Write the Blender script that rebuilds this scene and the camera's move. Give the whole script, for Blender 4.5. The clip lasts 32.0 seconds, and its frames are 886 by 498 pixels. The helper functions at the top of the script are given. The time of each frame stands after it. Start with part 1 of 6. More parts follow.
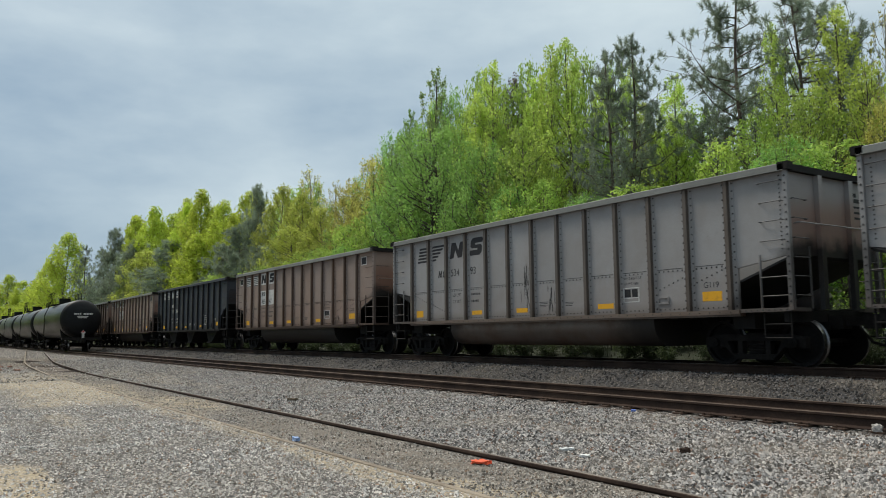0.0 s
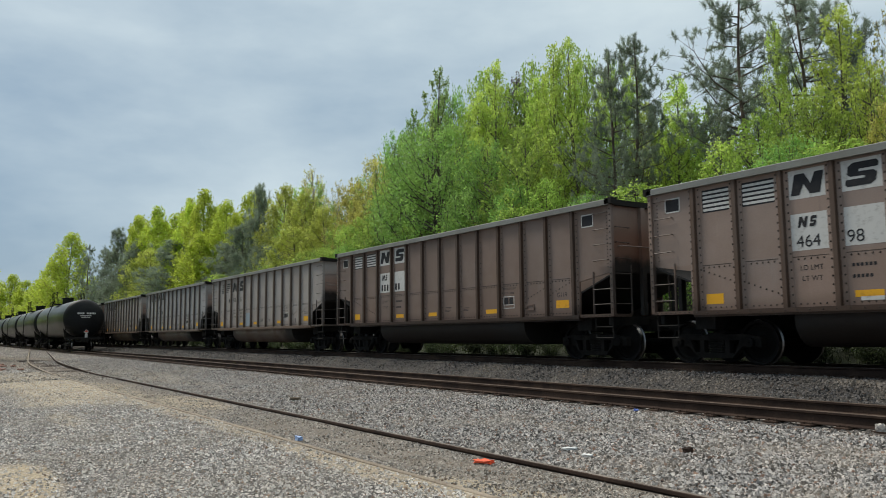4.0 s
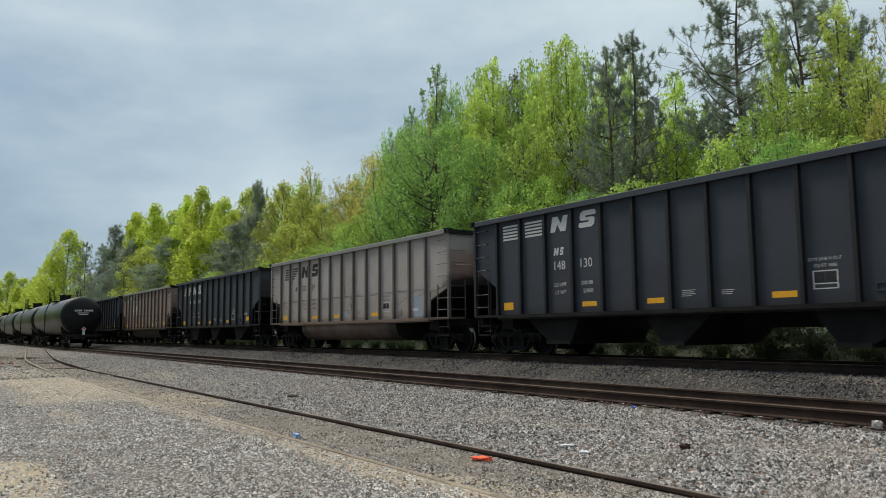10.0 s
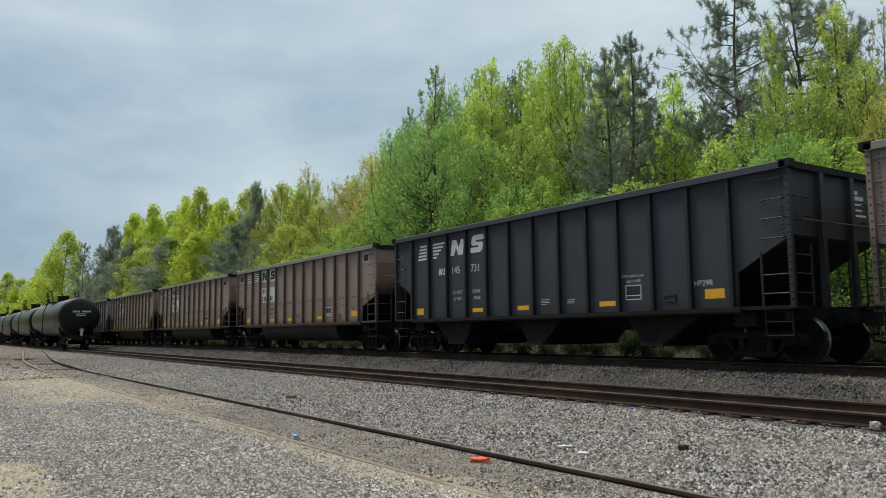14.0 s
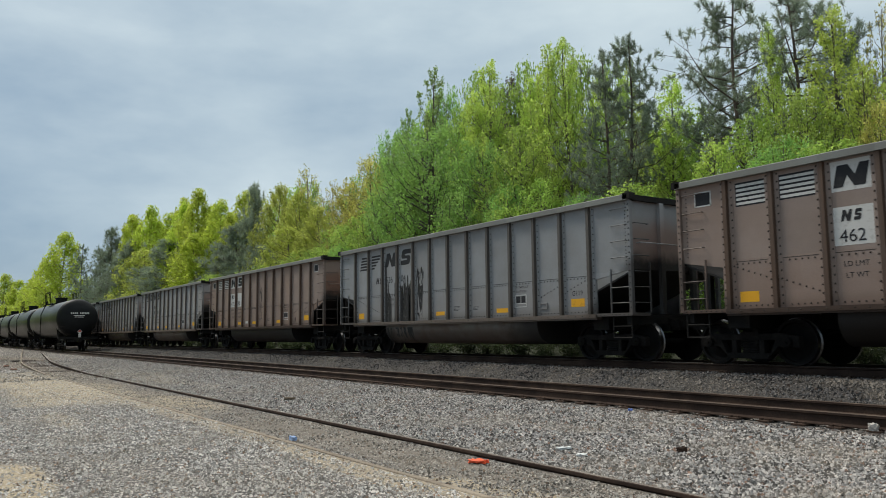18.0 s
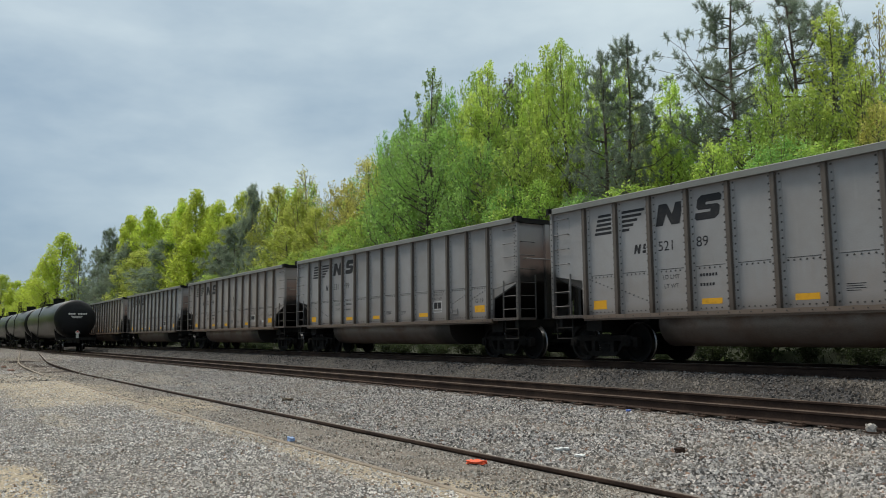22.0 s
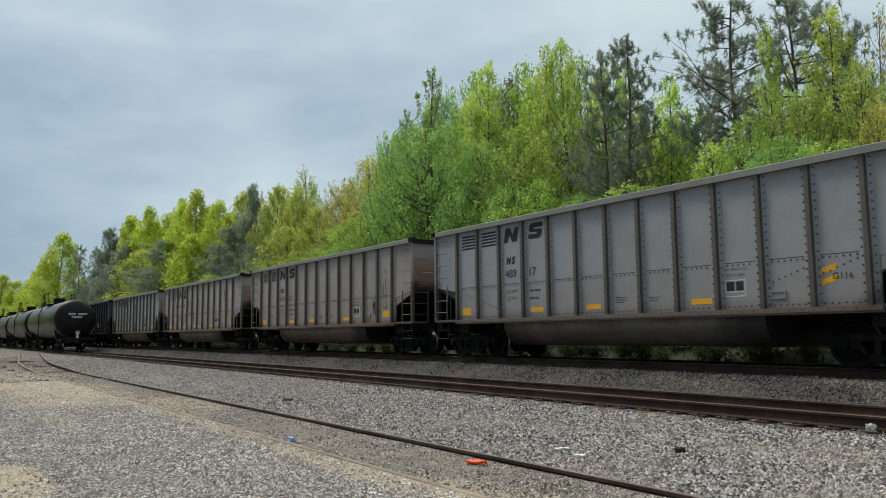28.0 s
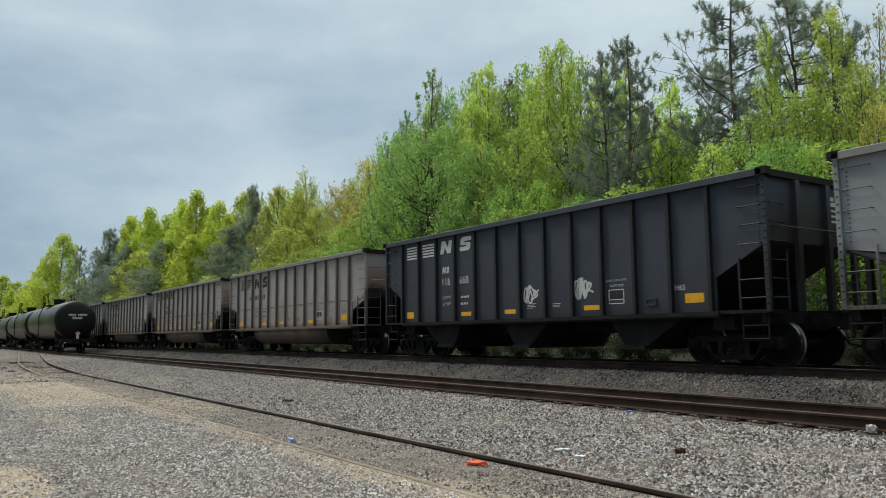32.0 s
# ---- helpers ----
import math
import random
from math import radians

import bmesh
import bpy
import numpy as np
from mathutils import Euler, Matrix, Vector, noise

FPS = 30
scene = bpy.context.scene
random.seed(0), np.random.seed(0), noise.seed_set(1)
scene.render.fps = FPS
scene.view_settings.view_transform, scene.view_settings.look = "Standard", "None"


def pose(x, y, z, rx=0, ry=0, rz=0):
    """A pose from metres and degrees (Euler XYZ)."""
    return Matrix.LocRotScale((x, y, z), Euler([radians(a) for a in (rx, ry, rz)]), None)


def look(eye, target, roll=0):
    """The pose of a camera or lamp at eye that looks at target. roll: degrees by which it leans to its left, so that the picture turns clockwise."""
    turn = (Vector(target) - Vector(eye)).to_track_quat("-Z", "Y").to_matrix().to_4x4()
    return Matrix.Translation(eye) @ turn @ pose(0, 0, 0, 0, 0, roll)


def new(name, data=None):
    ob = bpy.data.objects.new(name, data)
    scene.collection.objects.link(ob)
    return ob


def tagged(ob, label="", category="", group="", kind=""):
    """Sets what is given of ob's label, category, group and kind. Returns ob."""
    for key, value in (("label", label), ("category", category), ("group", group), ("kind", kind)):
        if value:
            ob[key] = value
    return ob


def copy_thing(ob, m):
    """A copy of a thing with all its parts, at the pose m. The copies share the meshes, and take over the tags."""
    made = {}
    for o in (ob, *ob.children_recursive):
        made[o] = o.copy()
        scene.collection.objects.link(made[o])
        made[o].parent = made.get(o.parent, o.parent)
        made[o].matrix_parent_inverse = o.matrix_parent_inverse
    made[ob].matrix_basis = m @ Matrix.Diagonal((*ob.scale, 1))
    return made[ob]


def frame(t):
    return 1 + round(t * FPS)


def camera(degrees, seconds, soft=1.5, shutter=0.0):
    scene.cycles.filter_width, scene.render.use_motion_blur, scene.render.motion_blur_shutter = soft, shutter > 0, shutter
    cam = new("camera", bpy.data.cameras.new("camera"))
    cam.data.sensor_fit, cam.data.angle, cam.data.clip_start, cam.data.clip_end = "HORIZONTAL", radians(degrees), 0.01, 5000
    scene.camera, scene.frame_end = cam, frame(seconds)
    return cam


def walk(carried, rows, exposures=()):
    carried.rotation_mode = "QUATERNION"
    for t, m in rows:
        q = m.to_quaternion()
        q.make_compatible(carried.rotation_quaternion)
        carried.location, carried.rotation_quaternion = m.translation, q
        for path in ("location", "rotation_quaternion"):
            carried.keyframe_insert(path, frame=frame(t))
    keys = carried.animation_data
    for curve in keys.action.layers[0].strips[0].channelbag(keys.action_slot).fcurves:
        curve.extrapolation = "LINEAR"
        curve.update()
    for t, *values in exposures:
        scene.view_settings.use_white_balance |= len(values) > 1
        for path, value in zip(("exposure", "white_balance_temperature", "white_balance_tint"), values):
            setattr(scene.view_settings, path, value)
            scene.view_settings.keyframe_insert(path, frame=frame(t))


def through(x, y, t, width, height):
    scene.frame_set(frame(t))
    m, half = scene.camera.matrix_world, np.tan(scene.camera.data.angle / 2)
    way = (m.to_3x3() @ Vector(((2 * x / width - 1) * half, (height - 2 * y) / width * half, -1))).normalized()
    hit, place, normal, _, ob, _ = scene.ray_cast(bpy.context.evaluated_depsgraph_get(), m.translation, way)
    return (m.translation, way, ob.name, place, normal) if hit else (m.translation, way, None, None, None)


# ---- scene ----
# A freight train of coal cars passes on a main line; x runs along the tracks, y away from the camera.
cam = camera(59.454, 32.0, soft=0.75, shutter=0.06)
EYE = Vector((0.0, 0.0, 0.695))
FOCAL = 1373.0
YAW, PITCH, ROLL = -56.2513, 6.2781, -0.5939


def aim(right, down):
    """The camera's pose when it has swung by a small amount from its first aim."""
    yaw, tilt = radians(YAW) - right / FOCAL, radians(PITCH) + down / FOCAL
    ahead = Vector((math.sin(yaw) * math.cos(tilt), math.cos(yaw) * math.cos(tilt), math.sin(tilt)))
    return look(EYE, EYE + ahead, ROLL)


SWAY = [(0, 0, 0), (0.5, 4.6, 0.6), (1, 5.9, 1.0), (2, 5.8, 1.3), (3, 5.9, 1.2), (3.5, 5.0, -0.6), (5.5, 3.4, -0.3), (6, 3.1, 0.4),
        (7, 2.6, 1.2), (8, 2.0, 1.3), (9, 1.4, 0.9), (9.3, 1.4, 0.2), (9.5, 1.5, -3.0), (9.8, 1.0, -5.6), (10, 0.6, -5.9), (10.5, 0, -4.8),
        (11, -0.2, -4.7), (12, -1.4, -4.5), (13, -1.6, -4.2), (14, -2.3, -4.2), (14.5, -2.4, -3.2), (16.5, -3.8, -2.0), (17, -4.6, -1.5),
        (18, -5.0, -1.3), (19, -6.1, -1.1), (20, -6.8, -0.7), (21, -7.6, -0.2), (22, -8.3, 0), (23, -8.6, -0.7), (24, -8.9, 0),
        (25, -8.3, -0.8), (28, -8.1, 0), (29, -8.1, 0.4), (30, -8.0, 1.2), (31, -7.9, 1.4), (32, -7.9, 1.5)]
walk(cam, [(t, aim(a, b)) for t, a, b in SWAY])

# ---- light ----
SUN_UP, SUN_TURN = 51.0, 249.0
world = bpy.data.worlds.new("sky")
scene.world = world
world.use_nodes = True
wn, wl = world.node_tree.nodes, world.node_tree.links
wn.clear()
sky = wn.new("ShaderNodeTexSky")
sky.sky_type, sky.sun_disc = "NISHITA", False
sky.sun_elevation, sky.sun_rotation = radians(SUN_UP), radians(SUN_TURN)
sky.air_density, sky.dust_density, sky.ozone_density = 1.0, 2.0, 1.5
where = wn.new("ShaderNodeTexCoord")
stretch = wn.new("ShaderNodeMapping")
stretch.inputs["Scale"].default_value = (1.0, 1.0, 2.6)
stretch.inputs["Rotation"].default_value = (0, radians(8), 0)
cloud = wn.new("ShaderNodeTexNoise")
cloud.inputs["Scale"].default_value, cloud.inputs["Detail"].default_value = 2.3, 6.0
cloud.inputs["Roughness"].default_value = 0.52
bands = wn.new("ShaderNodeValToRGB")
bands.color_ramp.elements[0].position, bands.color_ramp.elements[0].color = 0.25, (2.9, 4.1, 5.25, 1)
bands.color_ramp.elements[1].position, bands.color_ramp.elements[1].color = 0.74, (7.7, 8.8, 9.0, 1)
bands.color_ramp.elements.new(0.98).color = (27.0, 26.5, 25.0, 1)
veil = wn.new("ShaderNodeMix")
veil.data_type, veil.inputs[0].default_value = "RGBA", 0.88
back = wn.new("ShaderNodeBackground")
back.inputs["Strength"].default_value = 0.10
out = wn.new("ShaderNodeOutputWorld")
wl.new(where.outputs["Generated"], stretch.inputs["Vector"])
wl.new(stretch.outputs["Vector"], cloud.inputs["Vector"])
rise = wn.new("ShaderNodeSeparateXYZ")
wl.new(where.outputs["Generated"], rise.inputs[0])
lift = wn.new("ShaderNodeMath")
lift.operation, lift.inputs[1].default_value, lift.inputs[2].default_value = "MULTIPLY_ADD", 0.55, -0.13
wl.new(rise.outputs[2], lift.inputs[0])
aside = wn.new("ShaderNodeMath")
aside.operation, aside.inputs[1].default_value, aside.inputs[2].default_value = "MULTIPLY_ADD", 0.22, -0.13
wl.new(rise.outputs[1], aside.inputs[0])
both = wn.new("ShaderNodeMath")
wl.new(lift.outputs[0], both.inputs[0])
wl.new(aside.outputs[0], both.inputs[1])
total = wn.new("ShaderNodeMath")
wl.new(both.outputs[0], total.inputs[0])
wl.new(cloud.outputs["Fac"], total.inputs[1])
wl.new(total.outputs[0], bands.inputs["Fac"])
wl.new(sky.outputs["Color"], veil.inputs[6])
wl.new(bands.outputs["Color"], veil.inputs[7])
wl.new(veil.outputs[2], back.inputs["Color"])
wl.new(back.outputs["Background"], out.inputs["Surface"])

sun = new("sun", bpy.data.lights.new("sun", "SUN"))
sun.data.energy, sun.data.angle, sun.data.color = 2.7, radians(16), (1.0, 0.94, 0.84)
_a = radians(SUN_TURN)
_way = Vector((math.sin(_a) * math.cos(radians(SUN_UP)), math.cos(_a) * math.cos(radians(SUN_UP)), math.sin(radians(SUN_UP))))
sun.matrix_world = look(_way * 60, (0, 0, 0))
scene.view_settings.exposure = 0.0


# ---- materials ----
def blank(name):
    m = bpy.data.materials.new(name)
    m.use_nodes = True
    nt = m.node_tree
    return m, nt.nodes, nt.links, nt.nodes["Principled BSDF"]


def put(nodes, links, kind, **sockets):
    """A node with its sockets set: by a value, or by a link from another node's socket."""
    n = nodes.new(kind)
    for key, v in sockets.items():
        s = n.inputs[int(key[1:])] if key[0] == "i" and key[1:].isdigit() else n.inputs[key]
        if hasattr(v, "links"):
            links.new(v, s)
        else:
            s.default_value = v
    return n


def rgb(c):
    return (c[0], c[1], c[2], 1.0)


def blend(nodes, links, fac, a, b, how="MIX"):
    n = nodes.new("ShaderNodeMix")
    n.data_type, n.blend_type = "RGBA", how
    for i, v in ((0, fac), (6, a), (7, b)):
        if hasattr(v, "links"):
            links.new(v, n.inputs[i])
        else:
            n.inputs[i].default_value = v if i == 0 else rgb(v)
    return n.outputs[2]


def ramp(nodes, links, fac, lo, hi):
    n = nodes.new("ShaderNodeMapRange")
    n.interpolation_type = "SMOOTHSTEP"
    links.new(fac, n.inputs[0])
    n.inputs[1].default_value, n.inputs[2].default_value = lo, hi
    return n.outputs[0]


def calc(nodes, links, op, a, b=0.0):
    n = nodes.new("ShaderNodeMath")
    n.operation = op
    for i, v in ((0, a), (1, b)):
        if hasattr(v, "links"):
            links.new(v, n.inputs[i])
        else:
            n.inputs[i].default_value = v
    return n.outputs[0]


def bumped(nodes, links, bsdf, height, strength, distance=0.02):
    b = put(nodes, links, "ShaderNodeBump", Strength=strength, Distance=distance, Height=height)
    links.new(b.outputs[0], bsdf.inputs["Normal"])


def mat(name, c1, c2, rough=0.7, metal=0.0, scale=2.0, fine=40.0, bump=0.2, depth=0.01, vary=0.0, place="Object", gloss=0.5):
    """A surface of two tones that vary at two scales, with fine relief."""
    m, n, l, b = blank(name)
    at = put(n, l, "ShaderNodeTexCoord").outputs[place] if place == "Object" else put(n, l, "ShaderNodeNewGeometry").outputs["Position"]
    big = put(n, l, "ShaderNodeTexNoise", Vector=at, Scale=scale, Detail=6.0, Roughness=0.6).outputs["Fac"]
    small = put(n, l, "ShaderNodeTexNoise", Vector=at, Scale=fine, Detail=4.0).outputs["Fac"]
    col = blend(n, l, ramp(n, l, big, 0.35, 0.68), c1, c2)
    col = blend(n, l, calc(n, l, "MULTIPLY", ramp(n, l, small, 0.3, 0.7), 0.35), col, tuple(0.55 * v for v in c1))
    if vary:
        rnd = put(n, l, "ShaderNodeObjectInfo").outputs["Random"]
        isl = put(n, l, "ShaderNodeNewGeometry").outputs["Random Per Island"]
        v = calc(n, l, "ADD", calc(n, l, "MULTIPLY", calc(n, l, "ADD", rnd, isl), vary), 1.0 - vary)
        hs = put(n, l, "ShaderNodeHueSaturation", Color=col, Value=v)
        col = hs.outputs[0]
    l.new(col, b.inputs["Base Color"])
    b.inputs["Metallic"].default_value = metal
    b.inputs["Specular IOR Level"].default_value = gloss
    r = calc(n, l, "ADD", calc(n, l, "MULTIPLY", small, 0.25), rough - 0.12)
    l.new(r, b.inputs["Roughness"])
    bumped(n, l, b, small, bump, depth)
    return m


def car_paint(name, ends):
    """Weathered paint in the object's own colour: grime streaks, coal soot and rust that spread from the ends."""
    m, n, l, b = blank(name)
    info = put(n, l, "ShaderNodeObjectInfo")
    at = put(n, l, "ShaderNodeTexCoord").outputs["Object"]
    shift = n.new("ShaderNodeVectorMath")
    shift.operation = "ADD"
    l.new(at, shift.inputs[0])
    l.new(calc(n, l, "MULTIPLY", info.outputs["Random"], 90.0), shift.inputs[1])
    moved = shift.outputs[0]
    tall = put(n, l, "ShaderNodeMapping", Vector=moved, Scale=(5.0, 5.0, 0.35))
    streak = put(n, l, "ShaderNodeTexNoise", Vector=tall.outputs[0], Scale=1.6, Detail=6.0, Roughness=0.65).outputs["Fac"]
    cloudy = put(n, l, "ShaderNodeTexNoise", Vector=moved, Scale=0.9, Detail=7.0, Roughness=0.62).outputs["Fac"]
    fine = put(n, l, "ShaderNodeTexNoise", Vector=moved, Scale=55.0, Detail=4.0).outputs["Fac"]
    paint = info.outputs["Color"]
    dirty = blend(n, l, 1.0, paint, (0.72, 0.66, 0.60), "MULTIPLY")
    col = blend(n, l, calc(n, l, "MULTIPLY", ramp(n, l, cloudy, 0.36, 0.66), 0.4), paint, dirty)
    axes = put(n, l, "ShaderNodeSeparateXYZ", Vector=at).outputs
    bay = calc(n, l, "FLOOR", calc(n, l, "DIVIDE", calc(n, l, "ADD", axes[0], -0.148), 1.022))
    row = calc(n, l, "GREATER_THAN", axes[2], 2.10)
    pick = put(n, l, "ShaderNodeCombineXYZ", X=bay, Y=row, Z=calc(n, l, "MULTIPLY", info.outputs["Random"], 57.0))
    sheet = put(n, l, "ShaderNodeTexWhiteNoise", Vector=pick.outputs[0])
    col = put(n, l, "ShaderNodeHueSaturation", Color=col, Value=calc(n, l, "ADD", calc(n, l, "MULTIPLY", sheet.outputs["Value"], 0.12), 0.96),
              Saturation=calc(n, l, "ADD", calc(n, l, "MULTIPLY", sheet.outputs["Color"], 0.3), 0.85)).outputs[0]
    brown = calc(n, l, "MULTIPLY", ramp(n, l, calc(n, l, "ADD", axes[2], calc(n, l, "MULTIPLY", calc(n, l, "SUBTRACT", streak, 0.5), 1.6)), 2.3, 1.5), 0.28)
    col = blend(n, l, brown, col, blend(n, l, 1.0, paint, (0.78, 0.62, 0.52), "MULTIPLY"))
    speck = put(n, l, "ShaderNodeTexNoise", Vector=moved, Scale=4.5, Detail=8.0, Roughness=0.72).outputs["Fac"]
    col = blend(n, l, calc(n, l, "MULTIPLY", ramp(n, l, speck, 0.66, 0.74), 0.35), col, blend(n, l, 1.0, paint, (0.34, 0.24, 0.19), "MULTIPLY"))
    black = calc(n, l, "MULTIPLY", ramp(n, l, streak, 0.64, 0.78), 0.3)
    col = blend(n, l, black, col, (0.035, 0.032, 0.03))
    pale = calc(n, l, "MULTIPLY", ramp(n, l, streak, 0.42, 0.22), 0.15)
    col = blend(n, l, pale, col, blend(n, l, 1.0, paint, (1.45, 1.45, 1.42), "MULTIPLY"))
    rough_edge = calc(n, l, "MULTIPLY", calc(n, l, "SUBTRACT", cloudy, 0.5), 0.9)
    off = calc(n, l, "ABSOLUTE", calc(n, l, "SUBTRACT", axes[0], 7.3))
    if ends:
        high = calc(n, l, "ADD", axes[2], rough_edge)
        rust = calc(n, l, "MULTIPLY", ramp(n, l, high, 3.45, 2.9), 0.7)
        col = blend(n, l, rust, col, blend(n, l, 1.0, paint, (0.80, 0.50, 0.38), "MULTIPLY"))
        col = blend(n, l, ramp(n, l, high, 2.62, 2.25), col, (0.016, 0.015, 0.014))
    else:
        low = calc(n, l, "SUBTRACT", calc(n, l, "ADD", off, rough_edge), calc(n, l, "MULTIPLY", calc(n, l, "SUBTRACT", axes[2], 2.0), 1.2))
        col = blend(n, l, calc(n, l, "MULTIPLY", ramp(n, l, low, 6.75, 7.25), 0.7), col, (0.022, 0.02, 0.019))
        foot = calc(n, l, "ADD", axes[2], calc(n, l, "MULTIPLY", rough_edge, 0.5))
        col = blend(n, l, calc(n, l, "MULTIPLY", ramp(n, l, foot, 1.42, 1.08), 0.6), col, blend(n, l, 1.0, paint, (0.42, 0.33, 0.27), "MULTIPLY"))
    col = blend(n, l, calc(n, l, "MULTIPLY", ramp(n, l, fine, 0.35, 0.7), 0.12), col, blend(n, l, 1.0, paint, (0.45, 0.42, 0.40), "MULTIPLY"))
    l.new(col, b.inputs["Base Color"])
    b.inputs["Specular IOR Level"].default_value = 0.3
    l.new(calc(n, l, "ADD", calc(n, l, "MULTIPLY", cloudy, 0.35), 0.45), b.inputs["Roughness"])
    bumped(n, l, b, calc(n, l, "ADD", calc(n, l, "MULTIPLY", cloudy, 2.5), calc(n, l, "MULTIPLY", fine, 0.25)), 0.35, 0.012)
    return m


def tub_paint():
    """The rounded lower tub: brown grime over the car's colour, darker towards the bottom, black with soot towards the
    trucks, runs of dust from the sill.
    """
    m, n, l, b = blank("grimy_tub_paint")
    info = put(n, l, "ShaderNodeObjectInfo")
    at = put(n, l, "ShaderNodeTexCoord").outputs["Object"]
    shift = n.new("ShaderNodeVectorMath")
    shift.operation = "ADD"
    l.new(at, shift.inputs[0])
    l.new(calc(n, l, "MULTIPLY", info.outputs["Random"], 90.0), shift.inputs[1])
    cloudy = put(n, l, "ShaderNodeTexNoise", Vector=shift.outputs[0], Scale=1.1, Detail=7.0, Roughness=0.6).outputs["Fac"]
    fine = put(n, l, "ShaderNodeTexNoise", Vector=shift.outputs[0], Scale=45.0, Detail=4.0).outputs["Fac"]
    axes = put(n, l, "ShaderNodeSeparateXYZ", Vector=at).outputs
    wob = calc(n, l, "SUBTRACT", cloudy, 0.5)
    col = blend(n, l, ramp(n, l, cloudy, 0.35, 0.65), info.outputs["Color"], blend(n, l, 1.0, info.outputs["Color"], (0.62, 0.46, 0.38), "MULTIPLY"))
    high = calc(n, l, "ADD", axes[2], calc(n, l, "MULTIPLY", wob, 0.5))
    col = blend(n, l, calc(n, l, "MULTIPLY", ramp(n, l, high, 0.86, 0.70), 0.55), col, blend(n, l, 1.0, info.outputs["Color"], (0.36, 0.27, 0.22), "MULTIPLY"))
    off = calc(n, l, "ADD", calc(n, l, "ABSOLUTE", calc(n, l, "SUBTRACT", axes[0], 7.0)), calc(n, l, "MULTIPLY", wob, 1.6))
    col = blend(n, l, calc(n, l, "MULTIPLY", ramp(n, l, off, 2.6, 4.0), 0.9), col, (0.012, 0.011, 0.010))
    col = blend(n, l, calc(n, l, "MULTIPLY", ramp(n, l, fine, 0.35, 0.7), 0.25), col, (0.03, 0.024, 0.02))
    l.new(col, b.inputs["Base Color"])
    b.inputs["Specular IOR Level"].default_value = 0.3
    b.inputs["Roughness"].default_value = 0.62
    bumped(n, l, b, calc(n, l, "ADD", calc(n, l, "MULTIPLY", cloudy, 2.0), calc(n, l, "MULTIPLY", fine, 0.25)), 0.35, 0.015)
    return m


def leaf_mat(name, c1, c2, through=0.64):
    m, n, l, b = blank(name)
    geo = put(n, l, "ShaderNodeNewGeometry")
    info = put(n, l, "ShaderNodeObjectInfo")
    tone = put(n, l, "ShaderNodeTexNoise", Vector=geo.outputs["Position"], Scale=0.9, Detail=3.0).outputs["Fac"]
    mixed = calc(n, l, "ADD", calc(n, l, "MULTIPLY", geo.outputs["Random Per Island"], 0.5), calc(n, l, "MULTIPLY", ramp(n, l, tone, 0.35, 0.65), 0.5))
    col = blend(n, l, mixed, c1, c2)
    v = calc(n, l, "ADD", calc(n, l, "MULTIPLY", info.outputs["Random"], 0.32), 0.9)
    hue = calc(n, l, "ADD", calc(n, l, "MULTIPLY", info.outputs["Random"], 0.014), 0.493)
    col = put(n, l, "ShaderNodeHueSaturation", Color=col, Value=v, Hue=hue, Saturation=0.92).outputs[0]
    l.new(col, b.inputs["Base Color"])
    b.inputs["Roughness"].default_value = 0.55
    glow = put(n, l, "ShaderNodeBsdfTranslucent", Color=col)
    mix = put(n, l, "ShaderNodeMixShader", Fac=through)
    l.new(b.outputs[0], mix.inputs[1])
    l.new(glow.outputs[0], mix.inputs[2])
    l.new(mix.outputs[0], n["Material Output"].inputs["Surface"])
    return m


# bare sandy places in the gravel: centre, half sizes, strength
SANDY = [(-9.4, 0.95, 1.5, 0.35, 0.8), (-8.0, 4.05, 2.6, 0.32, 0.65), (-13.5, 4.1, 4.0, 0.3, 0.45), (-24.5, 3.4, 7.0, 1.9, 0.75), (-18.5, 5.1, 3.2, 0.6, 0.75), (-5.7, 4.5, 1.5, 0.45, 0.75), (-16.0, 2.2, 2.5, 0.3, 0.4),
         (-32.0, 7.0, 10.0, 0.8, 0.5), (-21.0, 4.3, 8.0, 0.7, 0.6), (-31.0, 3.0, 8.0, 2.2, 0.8)]


